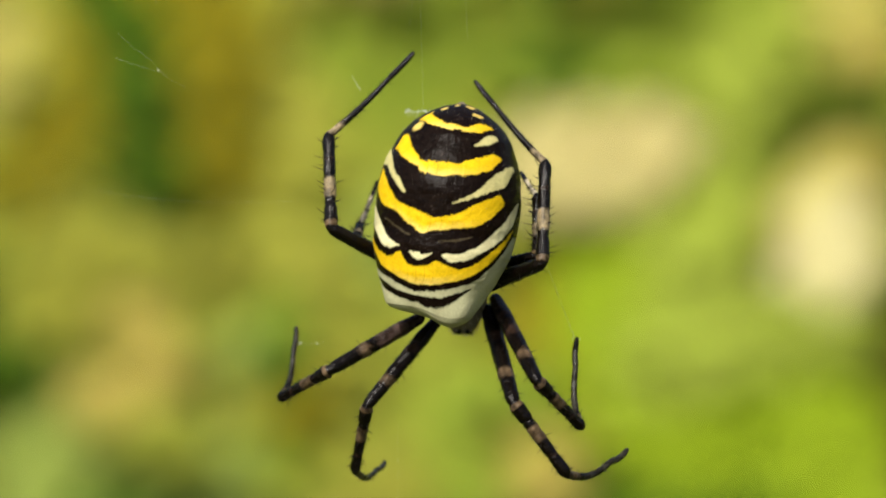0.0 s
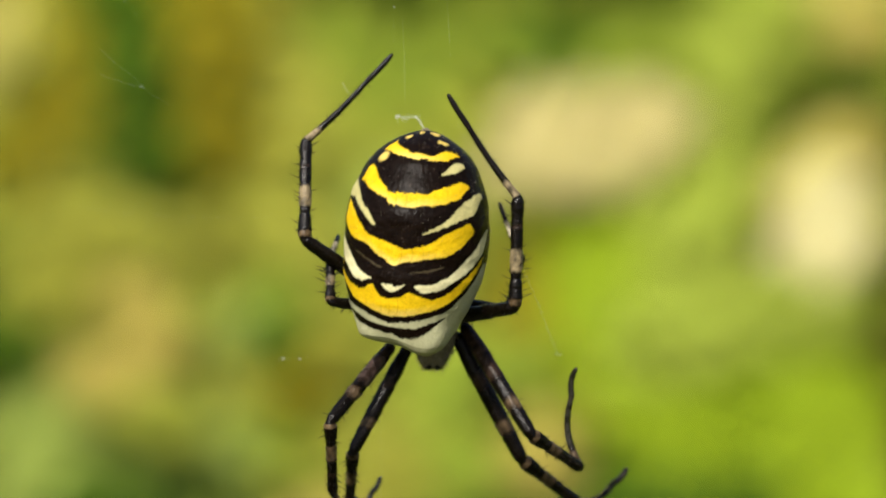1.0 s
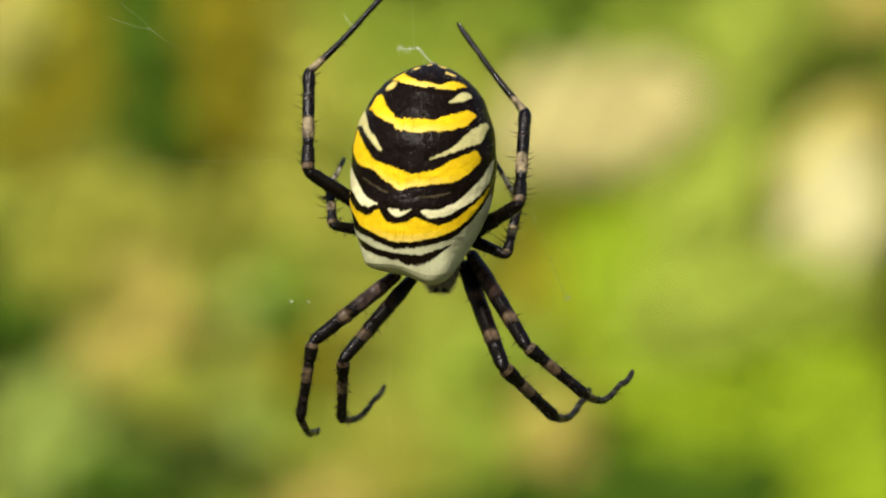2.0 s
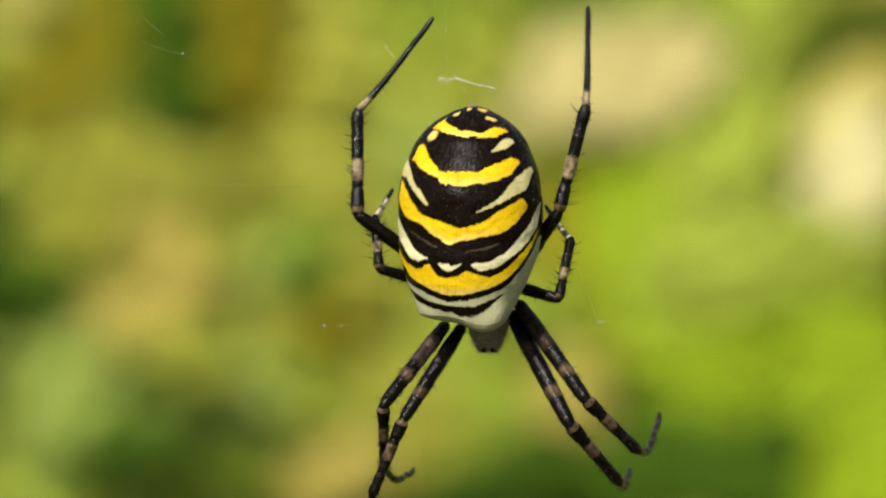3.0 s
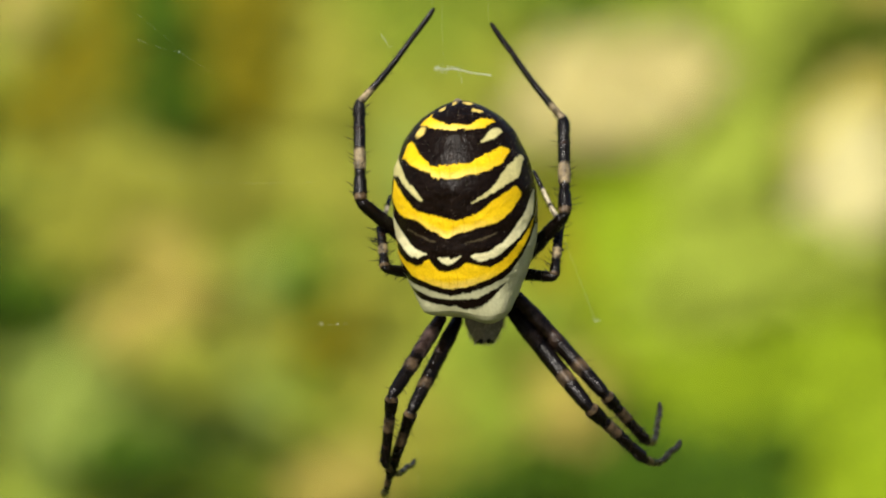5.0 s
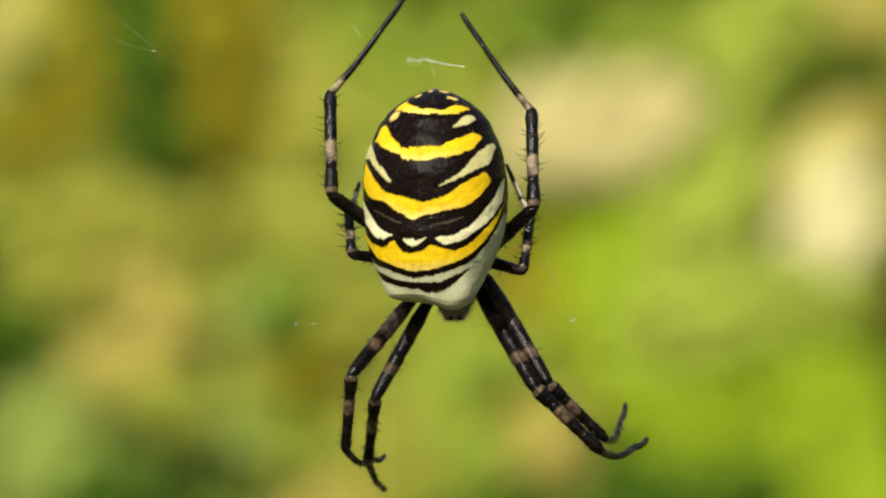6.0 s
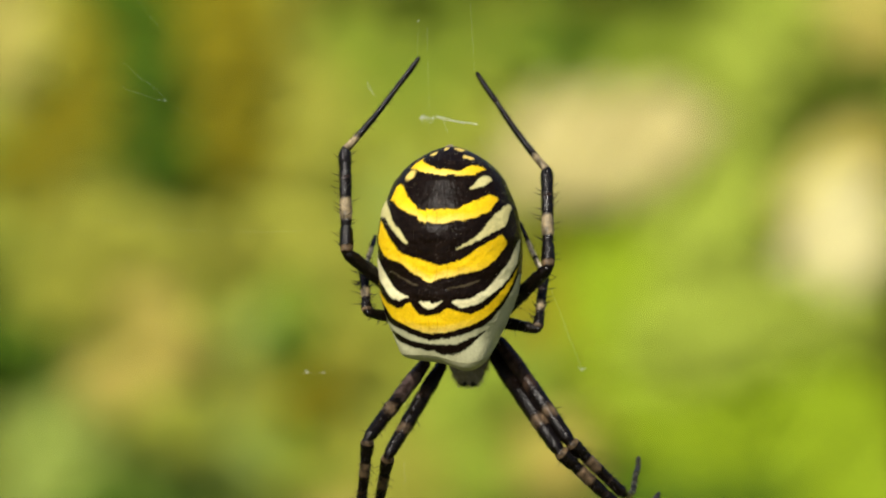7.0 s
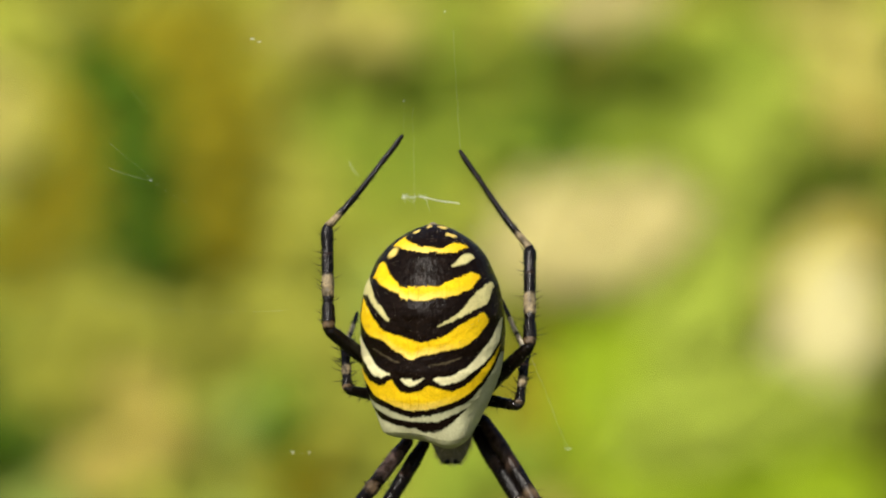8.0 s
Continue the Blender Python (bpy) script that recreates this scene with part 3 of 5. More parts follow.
def flower(name, label, group, x, y, z, rx, rz, seed, meshes):
    rng = random.Random(seed)
    base = tagged(new(name), label, "flower", group)
    base.location = (x, y, 0)
    stem_of(base, z, rng)
    for i in range(int(7 + 46000 * rx * rz)):
        while True:
            u, w, d = rng.gauss(0, 0.58), rng.gauss(0, 0.58), rng.gauss(0, 0.5)
            if u * u + w * w < 2.2:
                break
        floret = part("floret", rng.choice(meshes), base)
        m = turned(Vector((rng.gauss(-0.2, 0.2), rng.gauss(-0.75, 0.2), rng.gauss(0.7, 0.2))), rng)
        m.translation = Vector((u * rx, d * min(rx, rz) * 0.6, z + w * rz))
        floret.matrix_basis = m


def floret_mesh(material, seed):
    """A dense tuft of petals that opens along +z."""
    rng = random.Random(seed)
    verts, faces = [], []
    for i in range(34):
        w = rng.uniform(0, 2 * math.pi)
        t = rng.uniform(0, 1) ** 0.6 * 1.15
        out = Vector((math.cos(w) * math.sin(t), math.sin(w) * math.sin(t), math.cos(t)))
        side = out.orthogonal().normalized()
        side = Matrix.Rotation(rng.uniform(0, 6.28), 3, out) @ side
        c = out * 0.0065
        k = len(verts)
        other = out.cross(side)
        verts += [c - side * 0.0032, c + other * 0.002 + out * 0.0004, c + side * 0.0032 + out * 0.0006, c - other * 0.002 + out * 0.0004]
        faces += [(k, k + 3, k + 2), (k, k + 2, k + 1)]
    return mesh_of("floret", verts, faces, material, False)


def upright_blades(name, count, place, height, width, material, rng):
    """Grass blades that stand on the ground and bend over at the tip."""
    verts, faces = [], []
    for _ in range(count):
        x, y, tall = place()
        h = height * tall * rng.uniform(0.6, 1.3)
        w = rng.uniform(0, 2 * math.pi)
        side = Vector((math.cos(w), math.sin(w), 0)) * width * rng.uniform(0.6, 1.3) * 0.5
        lean = Vector((rng.gauss(0, 0.3), rng.gauss(0, 0.3), 0)) * h
        p = Vector((x, y, -0.02))
        k = len(verts)
        verts += [p - side, p + side, p - side * 0.8 + lean * 0.3 + Vector((0, 0, h * 0.6)), p + side * 0.8 + lean * 0.3 + Vector((0, 0, h * 0.6)), p + lean + Vector((0, 0, h * 0.95))]
        faces += [(k, k + 1, k + 3, k + 2), (k + 2, k + 3, k + 4)]
    return mesh_of(name, verts, faces, material, False)


def clear(x, y):
    """The open lane between the camera and the plants in view."""
    return abs(x) < 0.3 + 0.05 * y and -0.6 < y < 1.5


def meadow():
    """Herb foliage behind the plants, whose colour changes from patch to patch, and the meadow all round."""
    rng = random.Random(11)
    made = {"dark": [], "olive": [], "mid": [], "pale": []}
    for _ in range(34000):
        x = rng.gauss(0, 0.5)
        z = rng.uniform(0, 1) ** 0.8 * (0.78 + 0.22 * noise.noise((x * 2.1, 3.0, 2)))
        y = 1.4 + 0.8 * (z - 0.44) + abs(rng.gauss(0, 0.4)) + 0.15 * noise.noise((x * 2.3, 0, 7)) * rng.random()      # the herbs grow up a bank
        tone = noise.noise((x * 5.0, z * 4.0, 1.7)) + 0.25 * noise.noise((x * 13, z * 9, 4.0)) + rng.gauss(0, 0.2)
        made["dark" if tone < -0.6 else "olive" if tone < -0.2 else "mid" if tone < 0.32 else "pale"].append((x, y, z))
    for key, points in made.items():
        it = iter(points)
        me = blade_cloud("leaves", len(points), lambda: next(it), 0.026, 0.016, LEAF[key], rng)
        tagged(new("meadow_foliage", me), "dense sunlit herb foliage in mixed greens", "foliage", kind="stuff")
    rng = random.Random(21)
    # tufts out of view, added all round to keep low sky out of reflections
    tufts = []
    while len(tufts) < 420:
        r, w = 5.5 * math.sqrt(rng.random()), rng.uniform(0, 2 * math.pi)
        x, y = r * math.cos(w), 0.6 + r * math.sin(w)
        if not clear(x, y) and noise.noise((x * 0.7, y * 0.7, 3)) > -0.25:
            tufts.append((x, y, rng.uniform(0.45, 0.65 + min(0.9, 0.35 * math.hypot(x, y))), rng.uniform(0.1, 0.26)))

    def in_tuft():
        while True:
            x, y, h, r = rng.choice(tufts)
            u = rng.random()
            x, y = x + rng.gauss(0, r * (0.5 + 0.5 * u)), y + rng.gauss(0, r * (0.5 + 0.5 * u))
            if not clear(x, y):
                return x, y, u * h
    me = blade_cloud("leaves", 30000, in_tuft, 0.06, 0.028, LEAF["mid"], rng, 0.3, 0.3)
    tagged(new("sky_screen_herbs", me), "tall yellow-green herb tufts out of view, added to screen the low sky", "foliage", kind="stuff")
    rng = random.Random(5)

    def on_ground():
        r, w = 7 * math.sqrt(rng.random()), rng.uniform(0, 2 * math.pi)
        x, y = r * math.cos(w), 0.6 + r * math.sin(w)
        return x, y, 0.35 if clear(x, y) else 0.75 + 0.5 * noise.noise((x, y, 8))
    tagged(new("grass", upright_blades("grass", 42000, on_ground, 0.32, 0.009, GRASS, rng)), "green and straw-coloured meadow grass", "grass", kind="stuff")


# plants: x, y, height of the crown, half width, half height (m)
MEADOW_HERBS = [
    (-0.051, 1.403, 0.504, 0.017, 0.019), (-0.027, 1.364, 0.450, 0.015, 0.020), (-0.003, 1.368, 0.455, 0.020, 0.022),
    (-0.005, 1.346, 0.425, 0.022, 0.022), (-0.012, 1.327, 0.398, 0.020, 0.016), (-0.133, 1.353, 0.435, 0.018, 0.013),
    (-0.083, 1.334, 0.408, 0.016, 0.013), (-0.064, 1.364, 0.450, 0.013, 0.013), (-0.030, 1.309, 0.373, 0.016, 0.016),
    (0.013, 1.349, 0.428, 0.014, 0.016), (0.123, 1.305, 0.368, 0.016, 0.019), (0.134, 1.327, 0.398, 0.012, 0.014),
    (-0.067, 1.346, 0.425, 0.011, 0.014), (-0.079, 1.270, 0.395, 0.010, 0.006), (-0.088, 1.270, 0.394, 0.009, 0.005),]
STRAW_HERBS = [
    (-0.053, 1.374, 0.482, 0.008, 0.017), (-0.053, 1.352, 0.452, 0.010, 0.018), (-0.042, 1.364, 0.469, 0.008, 0.022),
    (0.036, 1.343, 0.440, 0.006, 0.009), (-0.092, 1.343, 0.440, 0.018, 0.010), (-0.041, 1.340, 0.435, 0.011, 0.011),
    (-0.124, 1.348, 0.447, 0.011, 0.009), (-0.016, 1.298, 0.376, 0.014, 0.013), (-0.132, 1.410, 0.532, 0.017, 0.009),
    (-0.043, 1.401, 0.519, 0.013, 0.011), (-0.064, 1.309, 0.392, 0.007, 0.007), (0.036, 1.352, 0.452, 0.007, 0.009),
    (-0.127, 1.390, 0.505, 0.011, 0.011),]
FRESH_PLANTS = [
    (-0.028, 1.384, 0.483, 0.013, 0.020), (-0.005, 1.390, 0.492, 0.019, 0.013), (0.008, 1.409, 0.519, 0.021, 0.019),
    (0.032, 1.391, 0.494, 0.017, 0.010), (0.057, 1.394, 0.497, 0.021, 0.011), (0.074, 1.409, 0.519, 0.023, 0.013),
    (0.059, 1.404, 0.512, 0.017, 0.009), (-0.052, 1.342, 0.425, 0.009, 0.011), (0.009, 1.323, 0.399, 0.012, 0.011),
    (0.131, 1.293, 0.358, 0.014, 0.012), (-0.057, 1.307, 0.377, 0.009, 0.009), (0.102, 1.409, 0.519, 0.015, 0.015),
    (-0.007, 1.376, 0.473, 0.017, 0.013), (0.073, 1.388, 0.489, 0.017, 0.013), (-0.044, 1.309, 0.380, 0.009, 0.009),
    (0.054, 1.318, 0.393, 0.009, 0.008), (0.044, 1.323, 0.399, 0.007, 0.007), (-0.050, 1.337, 0.419, 0.007, 0.007),
    (0.129, 1.381, 0.480, 0.011, 0.007), (0.113, 1.376, 0.473, 0.007, 0.009), (0.129, 1.381, 0.480, 0.011, 0.007),
    (0.113, 1.376, 0.473, 0.007, 0.009), (-0.013, 1.404, 0.512, 0.013, 0.011), (-0.072, 1.293, 0.358, 0.010, 0.009),
    (0.002, 1.276, 0.396, 0.010, 0.010), (0.014, 1.281, 0.403, 0.009, 0.009), (0.006, 1.263, 0.378, 0.010, 0.008),
    (0.025, 1.281, 0.403, 0.007, 0.009),]
PALE_PLANTS = [
    (0.078, 1.305, 0.431, 0.010, 0.017), (0.086, 1.323, 0.455, 0.011, 0.016), (0.091, 1.340, 0.479, 0.011, 0.016),
    (0.071, 1.293, 0.413, 0.014, 0.012), (0.095, 1.296, 0.418, 0.009, 0.014), (0.072, 1.318, 0.449, 0.011, 0.011),
    (0.106, 1.356, 0.501, 0.011, 0.018), (0.095, 1.351, 0.494, 0.011, 0.011), (0.070, 1.328, 0.462, 0.011, 0.008),
    (0.080, 1.312, 0.441, 0.011, 0.011), (0.084, 1.289, 0.408, 0.010, 0.007), (0.122, 1.298, 0.420, 0.012, 0.008),
    (0.108, 1.300, 0.423, 0.009, 0.008),]
SAGE_PLANTS = [
    (-0.129, 1.301, 0.387, 0.014, 0.010), (-0.119, 1.293, 0.376, 0.016, 0.010), (-0.081, 1.297, 0.382, 0.014, 0.010),
    (-0.070, 1.289, 0.371, 0.010, 0.009), (-0.135, 1.309, 0.398, 0.007, 0.007), (-0.086, 1.287, 0.368, 0.012, 0.007),
    (-0.060, 1.316, 0.408, 0.007, 0.011), (-0.100, 1.296, 0.380, 0.010, 0.007), (-0.016, 1.342, 0.444, 0.011, 0.011),
    (-0.129, 1.285, 0.365, 0.012, 0.007), (-0.081, 1.305, 0.393, 0.010, 0.006),]
OLIVE_PLANTS = [
    (-0.131, 1.352, 0.452, 0.014, 0.011), (-0.110, 1.339, 0.433, 0.014, 0.011), (-0.126, 1.331, 0.423, 0.014, 0.009),
    (-0.100, 1.328, 0.418, 0.012, 0.007), (0.011, 1.288, 0.362, 0.014, 0.009), (0.002, 1.282, 0.355, 0.014, 0.008),
    (0.018, 1.303, 0.384, 0.010, 0.009), (0.027, 1.313, 0.397, 0.007, 0.007), (-0.070, 1.340, 0.435, 0.011, 0.009),
    (0.021, 1.407, 0.528, 0.015, 0.009), (0.125, 1.308, 0.391, 0.009, 0.012), (-0.034, 1.317, 0.404, 0.009, 0.009),
    (-0.041, 1.320, 0.407, 0.007, 0.007), (0.140, 1.379, 0.489, 0.007, 0.009), (0.051, 1.402, 0.521, 0.011, 0.006),
    (-0.022, 1.285, 0.359, 0.009, 0.007), (0.007, 1.277, 0.386, 0.009, 0.008), (0.019, 1.271, 0.376, 0.009, 0.007),
    (0.037, 1.280, 0.389, 0.008, 0.008), (0.012, 1.267, 0.372, 0.009, 0.006), (0.025, 1.281, 0.390, 0.009, 0.007),]
OCHRE_PLANTS = [
    (-0.124, 1.355, 0.475, 0.014, 0.015), (-0.118, 1.373, 0.499, 0.008, 0.013), (-0.136, 1.348, 0.465, 0.011, 0.011),
    (-0.077, 1.364, 0.487, 0.012, 0.020), (-0.072, 1.350, 0.468, 0.011, 0.011), (-0.079, 1.382, 0.512, 0.013, 0.015),
    (-0.082, 1.397, 0.533, 0.022, 0.008), (-0.064, 1.373, 0.499, 0.007, 0.015), (0.028, 1.308, 0.410, 0.008, 0.010),
    (0.030, 1.318, 0.424, 0.007, 0.012), (-0.044, 1.300, 0.398, 0.007, 0.008), (-0.118, 1.384, 0.515, 0.007, 0.007),
    (-0.093, 1.393, 0.527, 0.011, 0.009),]
# these two lists fill the dark gaps; their shade is put into leaf colour
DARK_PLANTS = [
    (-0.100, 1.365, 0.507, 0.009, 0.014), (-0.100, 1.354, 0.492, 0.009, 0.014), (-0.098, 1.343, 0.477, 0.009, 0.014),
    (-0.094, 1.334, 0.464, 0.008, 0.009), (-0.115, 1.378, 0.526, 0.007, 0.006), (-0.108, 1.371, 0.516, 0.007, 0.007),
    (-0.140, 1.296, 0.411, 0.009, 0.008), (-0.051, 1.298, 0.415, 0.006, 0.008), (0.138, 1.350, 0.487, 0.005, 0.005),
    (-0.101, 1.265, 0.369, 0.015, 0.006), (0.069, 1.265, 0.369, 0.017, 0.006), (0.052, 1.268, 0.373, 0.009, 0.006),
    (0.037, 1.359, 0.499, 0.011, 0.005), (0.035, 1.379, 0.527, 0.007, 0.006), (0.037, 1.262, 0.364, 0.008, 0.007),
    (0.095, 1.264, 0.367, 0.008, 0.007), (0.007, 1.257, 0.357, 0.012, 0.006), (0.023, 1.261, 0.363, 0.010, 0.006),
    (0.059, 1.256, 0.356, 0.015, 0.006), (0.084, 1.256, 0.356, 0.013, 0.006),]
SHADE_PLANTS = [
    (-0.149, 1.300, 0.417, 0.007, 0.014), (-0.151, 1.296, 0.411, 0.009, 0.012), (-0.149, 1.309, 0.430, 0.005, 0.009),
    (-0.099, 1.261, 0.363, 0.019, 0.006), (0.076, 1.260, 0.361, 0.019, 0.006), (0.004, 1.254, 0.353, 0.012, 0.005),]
BROAD_LEAVED_PLANTS = [
    (0.053, 1.322, 0.428, 0.005, 0.012), (0.055, 1.308, 0.409, 0.005, 0.011), (0.074, 1.294, 0.390, 0.010, 0.007),
    (0.094, 1.292, 0.387, 0.010, 0.007), (0.106, 1.295, 0.391, 0.005, 0.006), (0.088, 1.284, 0.376, 0.010, 0.005),
    (0.105, 1.286, 0.379, 0.007, 0.006), (0.118, 1.264, 0.349, 0.008, 0.004),]
CREAM_FLOWERS = [
    (0.126, 1.302, 0.432, 0.006, 0.006), (0.115, 1.316, 0.452, 0.006, 0.006), (0.128, 1.318, 0.455, 0.007, 0.006),
    (0.122, 1.307, 0.439, 0.008, 0.007), (0.120, 1.311, 0.445, 0.007, 0.006), (0.129, 1.310, 0.444, 0.006, 0.006),
    (0.115, 1.306, 0.438, 0.006, 0.005),]
BUFF_FLOWERS = [
    (0.049, 1.334, 0.477, 0.015, 0.007), (0.033, 1.331, 0.473, 0.011, 0.007), (0.063, 1.334, 0.477, 0.010, 0.006),
    (0.043, 1.327, 0.467, 0.016, 0.006), (0.024, 1.325, 0.464, 0.008, 0.006), (0.072, 1.333, 0.476, 0.005, 0.004),
    (0.052, 1.322, 0.461, 0.012, 0.005), (0.038, 1.322, 0.460, 0.011, 0.005), (0.065, 1.327, 0.467, 0.009, 0.005),
    (0.059, 1.378, 0.539, 0.022, 0.005),]
YELLOW_FLOWERS = [
    (-0.142, 1.351, 0.494, 0.007, 0.011), (0.117, 1.324, 0.456, 0.011, 0.009), (0.131, 1.321, 0.453, 0.009, 0.008),
    (0.122, 1.329, 0.464, 0.010, 0.005), (0.130, 1.362, 0.509, 0.013, 0.005), (-0.027, 1.381, 0.536, 0.015, 0.008),
    (-0.042, 1.380, 0.534, 0.009, 0.006), (0.129, 1.369, 0.520, 0.013, 0.008), (0.126, 1.381, 0.536, 0.013, 0.005),
    (-0.142, 1.361, 0.508, 0.005, 0.007), (-0.149, 1.361, 0.508, 0.005, 0.020), (0.111, 1.318, 0.449, 0.007, 0.005),
    (-0.018, 1.376, 0.529, 0.007, 0.006),]
WITHERED_FLOWERS = [
    (-0.094, 1.283, 0.406, 0.010, 0.007), (-0.104, 1.281, 0.403, 0.006, 0.004), (-0.085, 1.287, 0.411, 0.006, 0.004),
    (0.031, 1.264, 0.379, 0.008, 0.011), (-0.041, 1.248, 0.357, 0.010, 0.006), (0.135, 1.329, 0.470, 0.007, 0.007),
    (-0.032, 1.251, 0.361, 0.007, 0.005), (0.139, 1.352, 0.501, 0.005, 0.005), (-0.094, 1.297, 0.425, 0.008, 0.003),]
# web threads (from x, z to x, z; radius in mm) and tufts
WEB = [
    (-0.0239, 0.5936, -0.0215, 0.5916, 0.0022), (-0.0240, 0.5918, -0.0210, 0.5909, 0.0030), (-0.0210, 0.5909, -0.0184, 0.5893, 0.0016),
    (-0.0215, 0.5916, -0.0208, 0.5908, 0.0016), (-0.0256, 0.5822, -0.0112, 0.5815, 0.0019), (0.0064, 0.5780, 0.0076, 0.5750, 0.0030),
    (0.0076, 0.5750, 0.0089, 0.5716, 0.0045), (0.0012, 0.5931, 0.0007, 0.6018, 0.0024), (-0.0022, 0.5963, -0.0020, 0.5884, 0.0016),
    (0.0016, 0.5884, 0.0029, 0.5857, 0.0018), (-0.0028, 0.5961, -0.0029, 0.5941, 0.0018), (-0.0115, 0.5711, -0.0088, 0.5712, 0.0013),
    (-0.0210, 0.5957, -0.0238, 0.5993, 0.0013), (-0.0038, 0.5695, -0.0063, 0.0300, 0.0012),]
TUFTS = [
    (0.0090, 0.5714, 0.00020), (-0.0109, 0.5711, 0.00011), (-0.0097, 0.5711, 0.00007), (-0.0210, 0.5909, 0.00006),
    (-0.0137, 0.6010, 0.00013), (-0.0131, 0.6008, 0.00010), (0.0001, 0.6030, 0.00006), (-0.0028, 0.5966, 0.00006),]


def plants():
    seed = 100
    leaves = [leaf_mesh(l, w) for l, w in ((0.05, 0.03), (0.06, 0.034), (0.042, 0.027))]
    for x, y, z, rx, rz in BROAD_LEAVED_PLANTS:
        seed += 1
        broad_leaved(x, y, z, rx, rz, seed, leaves)
    for rows, name, label, group, key in (
            (CREAM_FLOWERS, "flowering_plant", "plant with a pale cream-yellow flower head on a green stem", "cream flowers", "cream"),
            (BUFF_FLOWERS, "flowering_plant", "plant with a broad buff flower head on a green stem", "buff flowers", "buff"),
            (YELLOW_FLOWERS, "flowering_plant", "plant with a sunlit yellow flower head on a green stem", "yellow flowers", "yellow"),
            (WITHERED_FLOWERS, "withered_flower", "withered tan flower head on a green stem", "withered flowers", "tan")):
        florets = [floret_mesh(PETAL[key], i) for i in range(3)]
        for x, y, z, rx, rz in rows:
            seed += 1
            flower(name, label, group, x, y, z, rx, rz, seed, florets)
    for rows, label, group, key in (
            (PALE_PLANTS, "herb with pale green leaves in the sun", "pale herbs", "pale"),
            (SAGE_PLANTS, "herb with greyish sage-green leaves", "sage-green herbs", "sage"),
            (STRAW_HERBS, "herb with straw-yellow leaves in the sun", "straw-yellow herbs", "straw"),
            (OLIVE_PLANTS, "herb with dull olive-green leaves", "olive herbs", "olive"),
            (DARK_PLANTS, "herb with dark green leaves, the shade of foliage gaps in their colour", "dark herbs", "dark"),
            (SHADE_PLANTS, "herb with leaves coloured blackish green to stand for shaded gaps", "blackish herbs", "deep"),
            (FRESH_PLANTS, "herb with fresh mid-green leaves", "green herbs", "green"),
            (OCHRE_PLANTS, "herb with yellowed ochre leaves", "yellowed herbs", "ochre"),
            (MEADOW_HERBS, "herb with yellow-green leaves", "meadow herbs", "mid")):
        for x, y, z, rx, rz in rows:
            seed += 1
            herb("leafy_plant", label, "plant", "foliage", LEAF[key], x, y, z, rx, rz, seed, 0.010, group)


# ---- web ----
def thread(points, radius, parent, name="thread"):
    v, f = tube(points, [radius] * len(points), 5)
    return part(name, mesh_of(name, v, f, SILK), parent)


def web():
    base = tagged(new("spider_web"), "fine silk threads of an orb web, hardly visible", "web")
    rng = random.Random(8)
    for x0, z0, x1, z1, r in WEB:
        pts = []
        for i in range(9):
            s = i / 8
            pts.append(Vector((x0 + (x1 - x0) * s, 0.301 + 0.0004 * rng.uniform(-1, 1), z0 + (z1 - z0) * s - 0.0006 * math.sin(math.pi * s) * abs(x1 - x0) / 0.02)))
        thread(pts, r * MM, base)
    for x, z, s in TUFTS:
        v, f = [], []
        for k in range(7):
            a = Vector((x + rng.uniform(-1, 1) * s, 0.301, z + rng.uniform(-1, 1) * s * 0.6))
            b = a + Vector((rng.uniform(-1, 1) * s, rng.uniform(-1, 1) * s * 0.5, rng.uniform(-1, 1) * s))
            vv, ff = tube([a, (a + b) / 2 + Vector((0, 0, s * 0.2)), b], [0.018 * MM] * 3, 5)
            f += [tuple(i + len(v) for i in q) for q in ff]
            v += vv
        part("silk_tuft", mesh_of("silk_tuft", v, f, SILK), base)
    return base


def silk_band():
    """The white silk at the hub, above the abdomen."""
    base = tagged(new("silk_band"), "white zigzag of silk at the hub of the web", "silk")
    rng = random.Random(3)
    v, f = [], []

    def strand(a, b, r, sag=0.1):
        a, b = Vector(a), Vector(b)
        pts = [a.lerp(b, i / 5) + Vector((rng.gauss(0, 0.03), rng.gauss(0, 0.05), rng.gauss(0, 0.03) - sag * math.sin(math.pi * i / 5))) for i in range(6)]
        vv, ff = tube([p * MM for p in pts], [r * MM] * 6, 5)
        f.extend(tuple(i + len(v) for i in q) for q in ff)
        v.extend(vv)
    for k in range(3):
        strand((0, 0, rng.uniform(-0.1, 0.1)), (1.5, 0, -0.05 + rng.uniform(-0.1, 0.1)), 0.009)
    for k in range(11):
        x = rng.uniform(0.0, 1.8)
        strand((x, 0, rng.uniform(-0.15, 0.1)), (x + rng.uniform(-0.5, 0.6), 0, rng.uniform(-0.55, 0.2)), 0.0105)
    strand((0.1, 0, 0), (0.2, 0, -0.55), 0.008)
    for k in range(3):      # a stray shred beside the hub
        strand((-3.85, 0, 2.28 + 0.1 * k), (-3.08 - 0.08 * k, 0, 1.43), 0.004, 0.03)
    strand((1.6, 0, -0.2), (2.0, -0.5, -1.1), 0.0045)
    part("zigzag", mesh_of("zigzag", v, f, SILK), base)
    v, f = [], []
    for k in range(3):
        strand((0, 0, rng.uniform(-0.05, 0.05)), (2.7, 0.1, -0.52 + rng.uniform(-0.05, 0.05)), 0.012, 0.05)
    return base, part("streamer", mesh_of("streamer", v, f, SILK), base)


# ---- build ----
sheet()
meadow()
plants()
orb_web = web()
spider, belly, fore_body = make_spider()
silk, streamer = silk_band()
